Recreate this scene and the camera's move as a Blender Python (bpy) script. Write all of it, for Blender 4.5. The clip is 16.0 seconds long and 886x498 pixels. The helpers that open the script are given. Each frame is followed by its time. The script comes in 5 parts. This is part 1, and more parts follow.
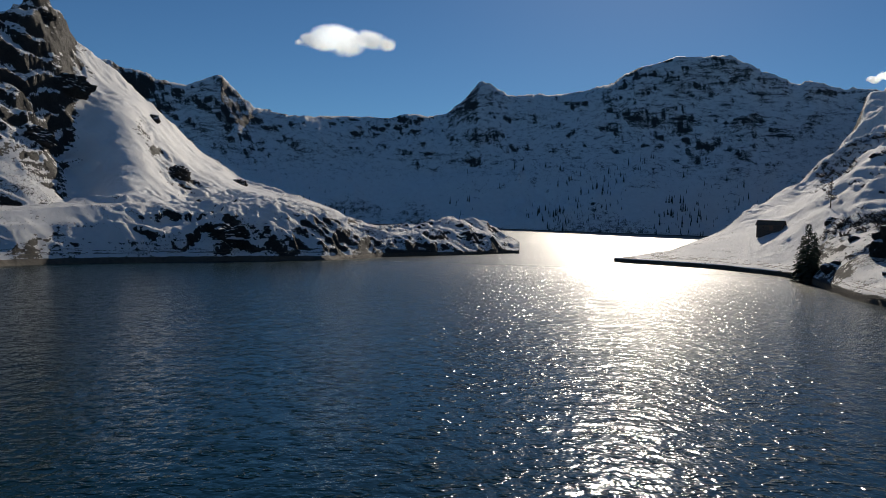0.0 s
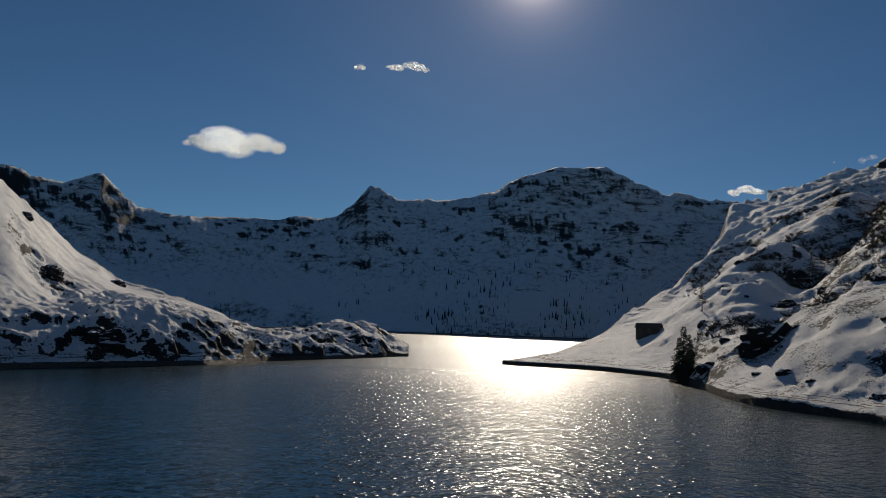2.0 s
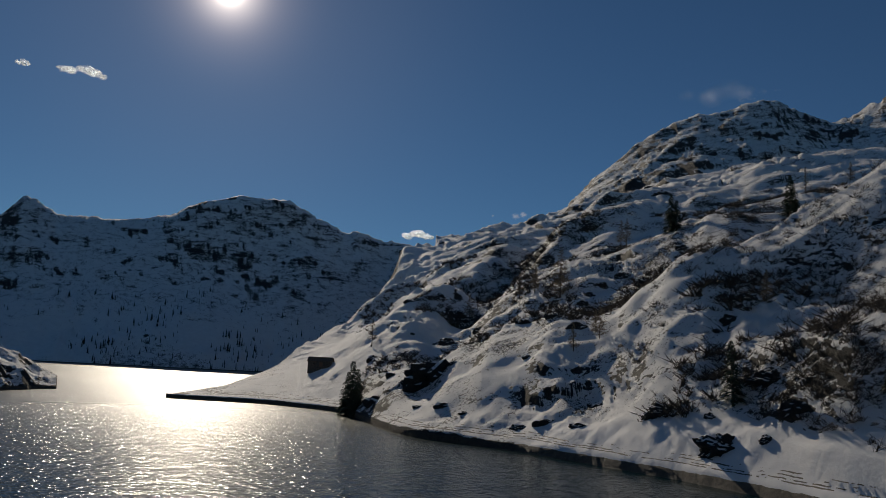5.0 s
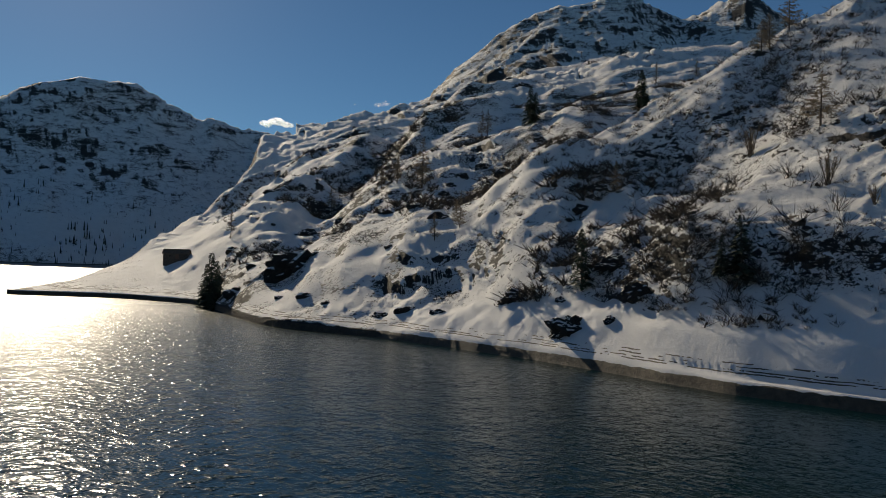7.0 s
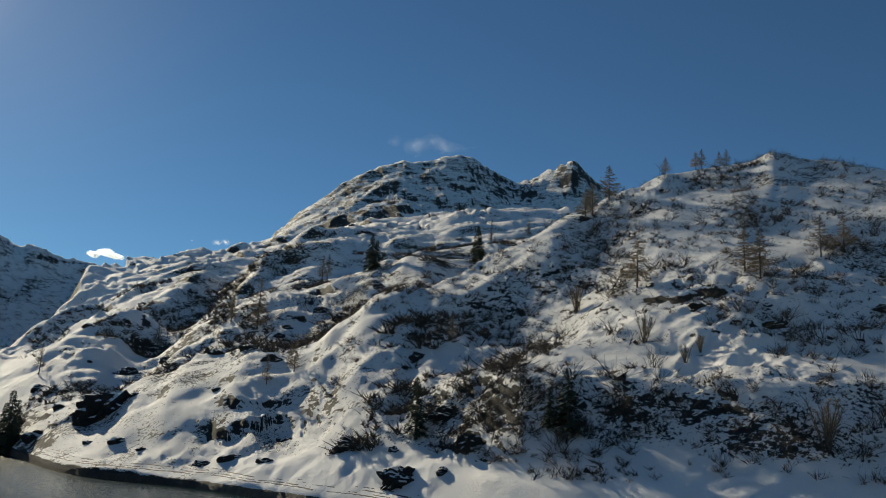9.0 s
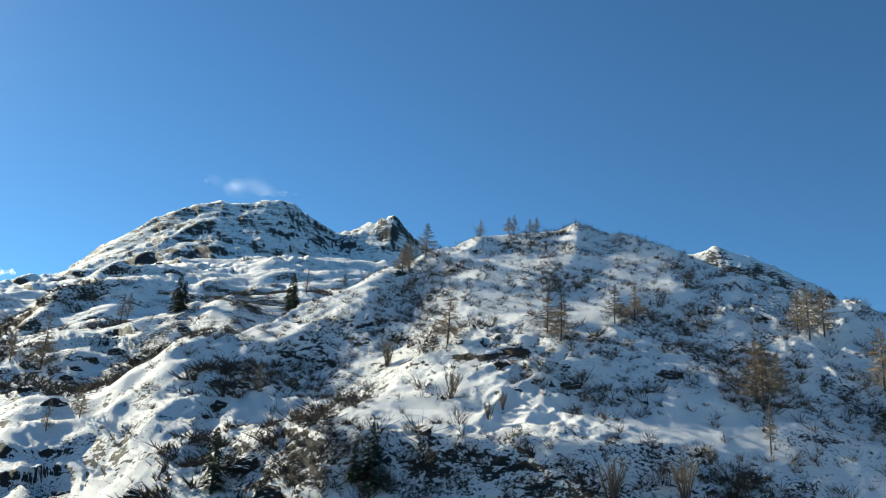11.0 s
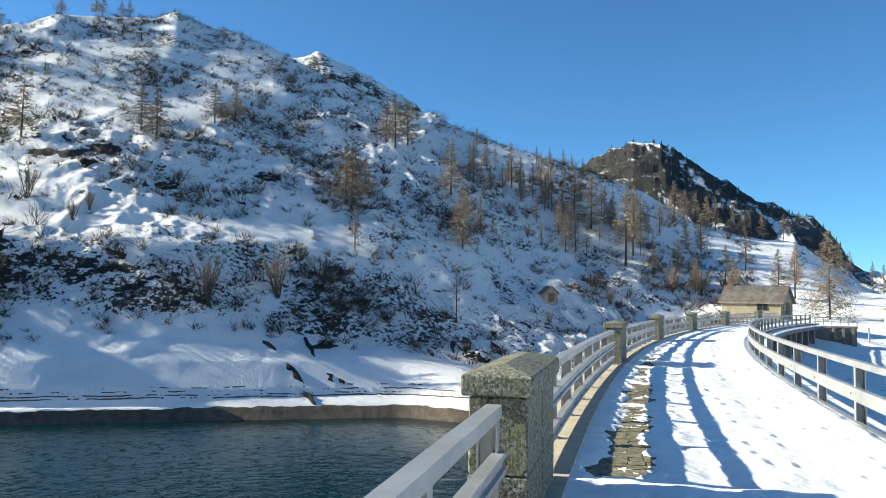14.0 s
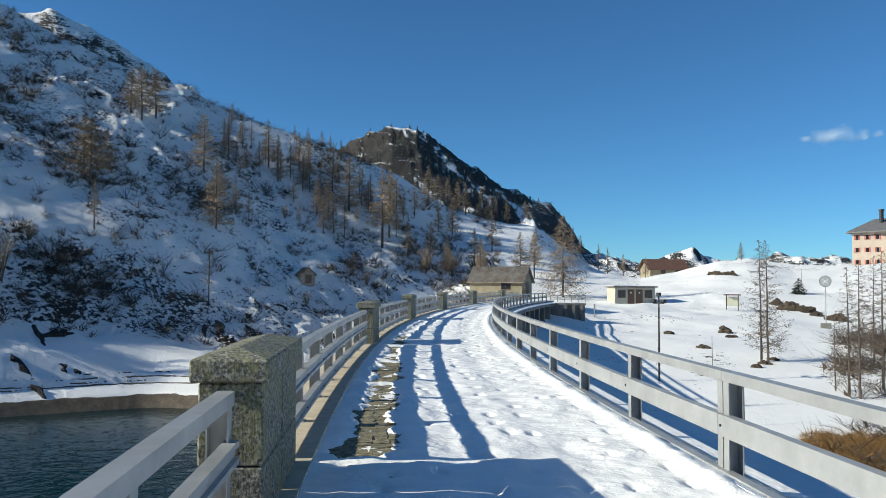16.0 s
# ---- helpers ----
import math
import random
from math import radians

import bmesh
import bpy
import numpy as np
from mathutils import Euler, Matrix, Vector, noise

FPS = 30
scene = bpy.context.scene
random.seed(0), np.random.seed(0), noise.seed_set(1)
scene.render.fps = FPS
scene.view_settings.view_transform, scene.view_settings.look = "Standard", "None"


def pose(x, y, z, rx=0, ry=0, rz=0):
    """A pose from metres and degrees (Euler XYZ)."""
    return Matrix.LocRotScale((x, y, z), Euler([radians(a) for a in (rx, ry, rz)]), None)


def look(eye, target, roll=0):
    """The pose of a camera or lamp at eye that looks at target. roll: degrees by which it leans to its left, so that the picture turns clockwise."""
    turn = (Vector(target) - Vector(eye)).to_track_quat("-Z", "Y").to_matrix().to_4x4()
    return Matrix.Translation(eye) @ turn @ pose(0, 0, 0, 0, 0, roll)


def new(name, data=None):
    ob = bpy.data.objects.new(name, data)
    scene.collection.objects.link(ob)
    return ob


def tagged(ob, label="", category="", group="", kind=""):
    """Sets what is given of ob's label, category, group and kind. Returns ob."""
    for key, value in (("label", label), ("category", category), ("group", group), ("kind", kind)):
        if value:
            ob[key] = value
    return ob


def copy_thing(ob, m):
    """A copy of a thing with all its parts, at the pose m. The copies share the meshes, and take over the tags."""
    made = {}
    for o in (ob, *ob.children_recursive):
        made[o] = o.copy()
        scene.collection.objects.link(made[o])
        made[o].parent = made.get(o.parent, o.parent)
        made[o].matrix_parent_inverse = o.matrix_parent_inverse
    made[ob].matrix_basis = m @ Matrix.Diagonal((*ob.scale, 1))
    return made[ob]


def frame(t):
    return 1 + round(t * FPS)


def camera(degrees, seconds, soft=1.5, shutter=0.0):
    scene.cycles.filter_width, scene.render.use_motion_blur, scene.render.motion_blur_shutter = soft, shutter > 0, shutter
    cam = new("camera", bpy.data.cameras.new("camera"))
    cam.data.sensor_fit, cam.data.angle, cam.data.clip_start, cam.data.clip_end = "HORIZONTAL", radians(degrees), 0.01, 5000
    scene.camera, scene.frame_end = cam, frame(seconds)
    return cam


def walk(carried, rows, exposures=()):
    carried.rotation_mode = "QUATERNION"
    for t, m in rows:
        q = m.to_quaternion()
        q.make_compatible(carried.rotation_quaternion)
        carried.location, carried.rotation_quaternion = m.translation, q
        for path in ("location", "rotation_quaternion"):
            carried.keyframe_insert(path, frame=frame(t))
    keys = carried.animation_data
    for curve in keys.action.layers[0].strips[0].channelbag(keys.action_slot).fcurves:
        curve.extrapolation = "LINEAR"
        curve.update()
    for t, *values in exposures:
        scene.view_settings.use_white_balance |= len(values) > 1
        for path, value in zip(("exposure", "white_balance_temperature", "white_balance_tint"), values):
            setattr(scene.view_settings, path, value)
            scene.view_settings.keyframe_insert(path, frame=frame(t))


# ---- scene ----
# ---- camera: stands on the dam's crest and turns from the lake to the road ----
EYE = (0.0, 0.0, 1.62)
cam = camera(58.34, 16.0, soft=0.65)
# seconds, yaw (left positive), pitch (up), roll
TURNS = [
    (0.0, -8.09, -2.21, 1.97), (0.5, -11.04, -1.55, 2.35), (1.0, -14.19, -0.83, 2.14), (1.5, -15.84, 2.15, 2.02), (2.0, -15.79, 5.46, 1.95),
    (2.5, -15.50, 8.34, 2.03), (3.0, -16.80, 8.76, 2.47), (3.5, -21.34, 8.44, 3.15), (4.0, -27.45, 8.33, 3.50), (4.5, -33.56, 8.85, 3.29),
    (5.0, -38.68, 8.81, 2.98), (5.2, -40.75, 7.23, 2.73), (7.3, -51.68, 0.57, 2.21), (7.5, -53.86, 0.79, 2.45), (8.0, -56.23, 5.54, 2.80),
    (8.2, -56.80, 7.94, 3.16), (10.3, -64.51, 16.57, 4.32), (10.5, -66.97, 16.68, 4.20), (11.0, -73.38, 16.87, 3.92), (11.5, -79.74, 14.50, 3.09),
    (12.0, -86.13, 11.70, 2.26), (12.5, -91.64, 8.21, 1.67), (13.0, -94.43, 5.42, 1.21), (13.5, -97.45, 4.09, 1.04), (14.0, -102.37, 3.79, 0.84),
    (14.5, -107.79, 3.85, 0.40), (15.0, -111.99, 3.95, 0.40), (15.5, -114.82, 3.32, 0.22), (16.0, -119.98, 2.63, 0.30),
]


def heading(az, el=0.0):
    """The way from the eye for a bearing (degrees, left positive) and an elevation."""
    a, e = radians(az), radians(el)
    return Vector((-math.sin(a) * math.cos(e), math.cos(a) * math.cos(e), math.sin(e)))


# the hand that holds the camera swings round: seconds, metres east, north and up from EYE, and the yaw that goes with it
SWING = [(0.0, -0.22, 0.27, 0.0, 0.0), (12.0, -0.22, 0.27, 0.02, -0.05), (12.5, -0.22, 0.255, 0.05, -0.09), (13.0, -0.225, 0.23, 0.05, -0.13), (13.5, -0.21, 0.195, 0.045, -0.16), (14.0, -0.17, 0.158, 0.04, -0.16),
         (14.5, -0.16, 0.11, 0.04, -0.12), (15.0, -0.10, 0.045, 0.035, -0.02), (15.5, -0.02, -0.01, 0.02, -0.05), (16.0, 0.014, -0.05, 0.02, 0.10)]


def swing(t):
    return Vector([float(np.interp(t, [r[0] for r in SWING], [r[k] for r in SWING])) for k in (1, 2, 3)]), float(np.interp(t, [r[0] for r in SWING], [r[4] for r in SWING]))


rows = []
for t, yaw, pitch, roll in TURNS:
    shift, more = swing(t)
    eye = Vector(EYE) + shift
    rows.append((t, look(eye, eye + heading(yaw + more, pitch) * 10, roll)))
walk(cam, rows, [(0, -0.88, 7450, 10), (1.5, -1.27, 7700, 10), (3.5, -1.44, 8000, 10), (5.2, -1.44, 7850, 9), (7.3, -0.75, 8650, 7), (8.2, -0.6, 8600, 5), (10.3, 0.2, 7800, -1), (12.0, 1.0, 7550, -2), (13.5, 1.06, 7450, 0), (14.5, 0.62, 7100, 1), (16, 0.28, 6900, 1)])

# ---- sky and sun ----
SUN_AZ, SUN_EL = -21.8, 25.2
world = bpy.data.worlds.new("sky")
scene.world = world
world.use_nodes = True
wn = world.node_tree
sky = wn.nodes.new("ShaderNodeTexSky")
sky.sky_type, sky.sun_disc = "NISHITA", False
sky.sun_elevation, sky.sun_rotation = radians(SUN_EL), radians(-SUN_AZ)
sky.altitude, sky.air_density, sky.dust_density, sky.ozone_density = 2500, 1.0, 0.25, 6.0
deep = wn.nodes.new("ShaderNodeMix")
deep.data_type, deep.blend_type = "RGBA", "MULTIPLY"
deep.inputs[0].default_value = 1.0
deep.inputs[7].default_value = (0.64, 0.99, 1.16, 1)
wn.links.new(sky.outputs[0], deep.inputs[6])
wn.links.new(deep.outputs[2], wn.nodes["Background"].inputs[0])
wn.nodes["Background"].inputs[1].default_value = 0.092
# the bright haze round the sun
place = wn.nodes.new("ShaderNodeTexCoord")
toward = wn.nodes.new("ShaderNodeVectorMath")
toward.operation = "DOT_PRODUCT"
toward.inputs[1].default_value = heading(SUN_AZ, SUN_EL)
wn.links.new(place.outputs["Generated"], toward.inputs[0])


def glow(power, strength, colour):
    p = wn.nodes.new("ShaderNodeMath")
    p.operation = "POWER"
    p.use_clamp = True
    p.inputs[1].default_value = power
    wn.links.new(toward.outputs["Value"], p.inputs[0])
    k = wn.nodes.new("ShaderNodeMath")
    k.operation = "MULTIPLY"
    k.inputs[1].default_value = strength
    wn.links.new(p.outputs[0], k.inputs[0])
    b = wn.nodes.new("ShaderNodeBackground")
    b.inputs[0].default_value = (*colour, 1)
    wn.links.new(k.outputs[0], b.inputs[1])
    return b.outputs[0]


total = wn.nodes["Background"].outputs[0]
for layer in (glow(40, 0.10, (1.0, 0.86, 0.92)), glow(500, 0.6, (1.0, 0.88, 0.93)), glow(2200, 2.2, (1.0, 0.93, 0.95)), glow(14000, 9.0, (1.0, 0.97, 0.94))):
    add = wn.nodes.new("ShaderNodeAddShader")
    wn.links.new(total, add.inputs[0])
    wn.links.new(layer, add.inputs[1])
    total = add.outputs[0]
wn.links.new(total, wn.nodes["World Output"].inputs[0])
sun_data = bpy.data.lights.new("sun", "SUN")
sun_data.energy, sun_data.angle, sun_data.color = 5.0, radians(0.53), (1.0, 0.96, 0.91)
sun = new("sun", sun_data)
sun.matrix_world = look((0, 0, 0), -heading(SUN_AZ, SUN_EL))


# ---- materials ----
class Shade:
    """A node material with short words for the nodes it needs."""

    def __init__(self, name, rough=0.7, metal=0.0):
        self.m = bpy.data.materials.new(name)
        self.m.use_nodes = True
        self.t = self.m.node_tree
        self.p = self.t.nodes["Principled BSDF"]
        self.p.inputs["Roughness"].default_value, self.p.inputs["Metallic"].default_value = rough, metal
        self.co = self.t.nodes.new("ShaderNodeNewGeometry").outputs["Position"]

    def put(self, value, socket):
        if isinstance(value, bpy.types.NodeSocket):
            self.t.links.new(value, socket)
        else:
            socket.default_value = value

    def noise(self, scale, detail=4.0, rough=0.55, co=None, stretch=None, out=0):
        n = self.t.nodes.new("ShaderNodeTexNoise")
        n.inputs["Scale"].default_value, n.inputs["Detail"].default_value, n.inputs["Roughness"].default_value = scale, detail, rough
        co = self.co if co is None else co
        if stretch:
            k = self.t.nodes.new("ShaderNodeVectorMath")
            k.operation = "MULTIPLY"
            self.put(co, k.inputs[0])
            k.inputs[1].default_value = stretch
            co = k.outputs[0]
        self.put(co, n.inputs["Vector"])
        return n.outputs[out]

    def ramp(self, fac, *stops):
        """stops: (place, colour or value)."""
        r = self.t.nodes.new("ShaderNodeValToRGB")
        self.put(fac, r.inputs[0])
        e = r.color_ramp.elements
        while len(e) < len(stops):
            e.new(0.5)
        for k, (at, c) in zip(e, stops):
            k.position = at
            k.color = (*c, 1) if isinstance(c, tuple) else (c, c, c, 1)
        return r.outputs[0]

    def math(self, op, a, b=0.0):
        n = self.t.nodes.new("ShaderNodeMath")
        n.operation = op
        self.put(a, n.inputs[0])
        self.put(b, n.inputs[1])
        return n.outputs[0]

    def mix(self, fac, a, b):
        n = self.t.nodes.new("ShaderNodeMix")
        n.data_type = "RGBA"
        self.put(fac, n.inputs[0])
        for v, s in ((a, n.inputs[6]), (b, n.inputs[7])):
            self.put((*v, 1) if isinstance(v, tuple) else v, s)
        return n.outputs[2]

    def bump(self, height, strength=0.5, distance=0.02, normal=None):
        n = self.t.nodes.new("ShaderNodeBump")
        n.inputs["Strength"].default_value, n.inputs["Distance"].default_value = strength, distance
        self.put(height, n.inputs["Height"])
        if normal is not None:
            self.put(normal, n.inputs["Normal"])
        return n.outputs[0]

    def colour(self, c):
        self.put((*c, 1) if isinstance(c, tuple) else c, self.p.inputs["Base Color"])
        return self

    def normal(self, n):
        self.put(n, self.p.inputs["Normal"])
        return self

    def rough(self, r):
        self.put(r, self.p.inputs["Roughness"])
        return self


STEP_AZ = 0.12
WATER = -10.4
s = Shade("snowy_rock", 0.75)
sep = s.t.nodes.new("ShaderNodeSeparateXYZ")
geo = s.t.nodes.new("ShaderNodeNewGeometry")
s.t.links.new(geo.outputs["Normal"], sep.inputs[0])
flat = sep.outputs[2]
streak = (1, 1, 3.2)
fine, mid, broad = s.noise(0.85, 5, 0.6, stretch=(1, 1, 1.6)), s.noise(0.26, 6, 0.65, stretch=streak), s.noise(0.045, 5, 0.62, stretch=streak)


def weigh(a, k):
    return s.math("MULTIPLY", s.math("SUBTRACT", a, 0.5), k)


cover = s.math("ADD", s.math("ADD", flat, weigh(fine, 0.6)), s.math("ADD", weigh(mid, 0.5), weigh(broad, 0.65)))
crags = s.t.nodes.new("ShaderNodeAttribute")
crags.attribute_name = "stone"
cover = s.math("SUBTRACT", cover, crags.outputs["Fac"])
low = s.t.nodes.new("ShaderNodeAttribute")
low.attribute_name = "scrub"
heath = s.math("ADD", low.outputs["Fac"], s.math("ADD", s.math("MULTIPLY", s.noise(1.7, 4, 0.75), 0.7), s.math("MULTIPLY", s.noise(0.11, 3, 0.6), 0.45)))
bare = s.math("MAXIMUM", s.ramp(cover, (0.675, 1.0), (0.70, 0.0)), s.ramp(heath, (0.648, 0.0), (0.665, 1.0)))
rock = s.ramp(s.noise(1.1, 8, 0.8), (0.3, (0.012, 0.011, 0.010)), (0.5, (0.03, 0.026, 0.022)), (0.72, (0.07, 0.06, 0.05)))
rock = s.mix(s.ramp(s.noise(0.03, 3), (0.55, 0.0), (0.7, 0.3)), rock, s.ramp(s.noise(2.0, 5, 0.7), (0.35, (0.02, 0.014, 0.011)), (0.65, (0.085, 0.052, 0.038))))
snow = s.ramp(s.noise(0.15, 4, 0.5), (0.3, (0.83, 0.82, 0.80)), (0.7, (0.90, 0.89, 0.87)))
# washed earth along the lake's edge
pos = s.t.nodes.new("ShaderNodeSeparateXYZ")
s.t.links.new(s.co, pos.inputs[0])
wash = s.math("LESS_THAN", s.math("ADD", pos.outputs[2], weigh(s.noise(0.5, 4), 0.6)), WATER + 1.15)
soil = s.ramp(s.noise(1.2, 6, 0.7), (0.3, (0.05, 0.038, 0.026)), (0.7, (0.15, 0.115, 0.078)))
line = s.math("ADD", pos.outputs[2], weigh(s.noise(0.12, 3), 0.5))
strands = 0.0
for level, gate in ((2.0, 0.45), (2.25, 0.5), (2.6, 0.5), (2.95, 0.54)):
    thin = s.math("LESS_THAN", s.math("ABSOLUTE", s.math("SUBTRACT", s.math("ADD", line, weigh(s.noise(1.3, 3), 0.16)), WATER + level)), s.math("MULTIPLY", s.noise(0.6, 3), 0.11))
    strands = s.math("MAXIMUM", strands, s.math("MULTIPLY", thin, s.math("GREATER_THAN", s.noise(0.12 + 0.05 * level, 5, 0.7), gate)))
wash = s.math("MAXIMUM", wash, strands)
s.colour(s.mix(wash, s.mix(bare, snow, rock), soil))
soft = s.t.nodes.new("ShaderNodeAttribute")
soft.attribute_name = "calm"
uneven = s.bump(s.noise(1.1, 7, 0.72), 0.75, 0.6)
s.t.links.new(s.math("SUBTRACT", 0.75, s.math("MULTIPLY", soft.outputs["Fac"], 0.6)), uneven.node.inputs["Strength"])
broken = s.bump(s.noise(0.8, 9, 0.82), 0.0, 1.6, uneven)
s.t.links.new(bare, broken.node.inputs["Strength"])
grainy = s.bump(s.noise(4.5, 5, 0.7), 0.7, 0.2, broken)
s.t.links.new(s.math("SUBTRACT", 0.7, s.math("MULTIPLY", soft.outputs["Fac"], 0.6)), grainy.node.inputs["Strength"])
s.normal(grainy)
snowy_rock = s.m

s = Shade("lake_water", 0.07)
s.colour((0.0003, 0.019, 0.022))
s.p.inputs["IOR"].default_value = 1.333
s.p.inputs["Specular IOR Level"].default_value = 0.45
swell = s.noise(0.2, 3, 0.5)
chop = s.noise(1.1, 2, 0.45, stretch=(1.15, 0.9, 1))
ripple = s.noise(3.2, 2, 0.5)
crests = s.ramp(s.noise(1.3, 1, 0.5, stretch=(0.9, 1.2, 1)), (0.56, 0.0), (0.78, 1.0))
rip = s.math("ADD", s.math("MULTIPLY", swell, 0.2), s.math("ADD", s.math("MULTIPLY", chop, 0.115), s.math("MULTIPLY", ripple, 0.022)))
rip = s.math("ADD", rip, s.math("MULTIPLY", crests, 0.085))
# waves too small to tell apart out on the open lake
out = s.t.nodes.new("ShaderNodeVectorMath")
out.operation = "LENGTH"
s.t.links.new(s.co, out.inputs[0])
s.rough(s.ramp(s.math("MULTIPLY", out.outputs["Value"], 0.001), (0.035, 0.09), (0.085, 0.17), (0.2, 0.27), (0.5, 0.35)))
at = s.t.nodes.new("ShaderNodeSeparateXYZ")
s.t.links.new(s.co, at.inputs[0])
lee = s.ramp(s.math("MULTIPLY", s.math("SUBTRACT", at.outputs[0], at.outputs[1]), 0.012), (0.3, 1.0), (0.95, 0.38))
s.normal(s.bump(s.math("MULTIPLY", rip, lee), 1.0, 1.0))
lake_water = s.m

def plain(name, stops, scale=3.0, rough=0.7, metal=0.0, grain=0.3, depth=0.01, detail=6, stretch=None):
    """A material of one substance: a ramp of colours over noise, with fine relief."""
    s = Shade(name, rough, metal)
    n = s.noise(scale, detail, 0.65, stretch=stretch)
    s.colour(s.ramp(n, *stops)).normal(s.bump(s.noise(scale * 4, 4, 0.6, stretch=stretch), grain, depth))
    s.rough(s.ramp(s.noise(scale * 0.6, 3), (0.3, max(rough - 0.12, 0.02)), (0.7, min(rough + 0.12, 1.0))))
    return s.m


# speckled granite with lichen
s = Shade("lichen_granite", 0.85)
speck = s.ramp(s.noise(38, 3, 0.7), (0.36, (0.025, 0.025, 0.022)), (0.51, (0.16, 0.157, 0.135)), (0.66, (0.44, 0.43, 0.38)))
moss = s.ramp(s.math("MULTIPLY", s.noise(3.0, 5, 0.7), s.noise(17, 4, 0.7)), (0.2, 0.0), (0.31, 0.55))
s.colour(s.mix(moss, speck, s.ramp(s.noise(30, 3), (0.35, (0.13, 0.14, 0.045)), (0.65, (0.33, 0.31, 0.13)))))
s.normal(s.bump(s.noise(22, 4, 0.7, stretch=(1, 1, 0.12)), 0.9, 0.02, s.bump(s.noise(34, 5, 0.7), 0.8, 0.012)))
granite = s.m
steel = plain("galvanised_steel", [(0.3, (0.30, 0.305, 0.30)), (0.7, (0.45, 0.455, 0.45))], 2.2, 0.5, 0.35, 0.12, 0.002)
concrete = plain("old_concrete", [(0.25, (0.09, 0.085, 0.075)), (0.5, (0.19, 0.18, 0.16)), (0.75, (0.33, 0.31, 0.28))], 0.9, 0.9, 0, 0.5, 0.02, stretch=(1, 1, 0.35))
kerb_stone = plain("kerb_stone", [(0.3, (0.42, 0.35, 0.25)), (0.7, (0.62, 0.54, 0.41))], 4, 0.85, 0, 0.4, 0.006)
paving = plain("paving_stone", [(0.3, (0.06, 0.052, 0.03)), (0.5, (0.19, 0.165, 0.10)), (0.7, (0.34, 0.30, 0.20))], 13, 0.85, 0, 0.7, 0.012)
plaster = plain("cream_plaster", [(0.3, (0.22, 0.185, 0.12)), (0.7, (0.37, 0.32, 0.22))], 1.6, 0.9, 0, 0.3, 0.01)
pale_plaster = plain("pale_plaster", [(0.3, (0.60, 0.58, 0.42)), (0.7, (0.74, 0.72, 0.55))], 1.2, 0.9, 0, 0.3, 0.01)
shed_plaster = plain("grey_plaster", [(0.3, (0.40, 0.38, 0.31)), (0.7, (0.50, 0.48, 0.40))], 1.2, 0.9, 0, 0.3, 0.01)
brown_rock = plain("brown_earthy_rock", [(0.3, (0.02, 0.015, 0.011)), (0.5, (0.06, 0.044, 0.028)), (0.7, (0.14, 0.105, 0.065))], 2.6, 0.9, 0, 0.9, 0.08)
pink_plaster = plain("pink_plaster", [(0.3, (0.42, 0.345, 0.28)), (0.7, (0.51, 0.425, 0.35))], 0.8, 0.9, 0, 0.3, 0.01)
dark_rock = plain("dark_wet_rock", [(0.3, (0.009, 0.008, 0.007)), (0.5, (0.022, 0.019, 0.016)), (0.7, (0.06, 0.052, 0.043))], 2.2, 0.85, 0, 0.9, 0.08)
dark_rubble = plain("dark_rough_stone", [(0.3, (0.035, 0.03, 0.026)), (0.5, (0.07, 0.06, 0.05)), (0.7, (0.12, 0.10, 0.085))], 2.6, 0.9, 0, 0.8, 0.05)
rubble = plain("rubble_masonry", [(0.3, (0.14, 0.125, 0.10)), (0.5, (0.27, 0.24, 0.19)), (0.7, (0.40, 0.36, 0.29))], 2.6, 0.9, 0, 0.8, 0.05)
sheet_roof = plain("rusted_sheet_roof", [(0.3, (0.16, 0.10, 0.07)), (0.5, (0.25, 0.21, 0.17)), (0.7, (0.36, 0.33, 0.29))], 1.1, 0.6, 0.3, 0.3, 0.01, stretch=(1, 1, 0.4))
brown_roof = plain("brown_roof", [(0.3, (0.10, 0.05, 0.035)), (0.7, (0.17, 0.09, 0.065))], 2, 0.7, 0, 0.3, 0.02)
grey_roof = plain("grey_roof", [(0.3, (0.10, 0.10, 0.10)), (0.7, (0.18, 0.18, 0.18))], 1.5, 0.6, 0, 0.3, 0.02)
old_wood = plain("weathered_wood", [(0.3, (0.06, 0.04, 0.026)), (0.7, (0.17, 0.12, 0.08))], 3, 0.85, 0, 0.6, 0.01, stretch=(1, 1, 0.15))
door_paint = plain("brown_door_paint", [(0.3, (0.10, 0.055, 0.035)), (0.7, (0.15, 0.085, 0.055))], 4, 0.6)
red_paint = plain("red_shutter_paint", [(0.3, (0.42, 0.05, 0.03)), (0.7, (0.55, 0.08, 0.05))], 4, 0.6)
white_paint = plain("white_paint", [(0.3, (0.70, 0.70, 0.68)), (0.7, (0.82, 0.82, 0.80))], 5, 0.6)
dark_metal = plain("dark_metal", [(0.3, (0.03, 0.03, 0.032)), (0.7, (0.07, 0.07, 0.07))], 6, 0.55, 0.6)
grey_sign = plain("grey_sign_face", [(0.3, (0.30, 0.31, 0.32)), (0.7, (0.42, 0.43, 0.44))], 5, 0.5, 0.3)
s = Shade("window_glass", 0.08)
s.colour((0.02, 0.024, 0.028))
glass = s.m
bark = plain("larch_bark", [(0.3, (0.045, 0.035, 0.028)), (0.7, (0.15, 0.115, 0.09))], 5, 0.9, 0, 0.8, 0.03, stretch=(1, 1, 0.3))


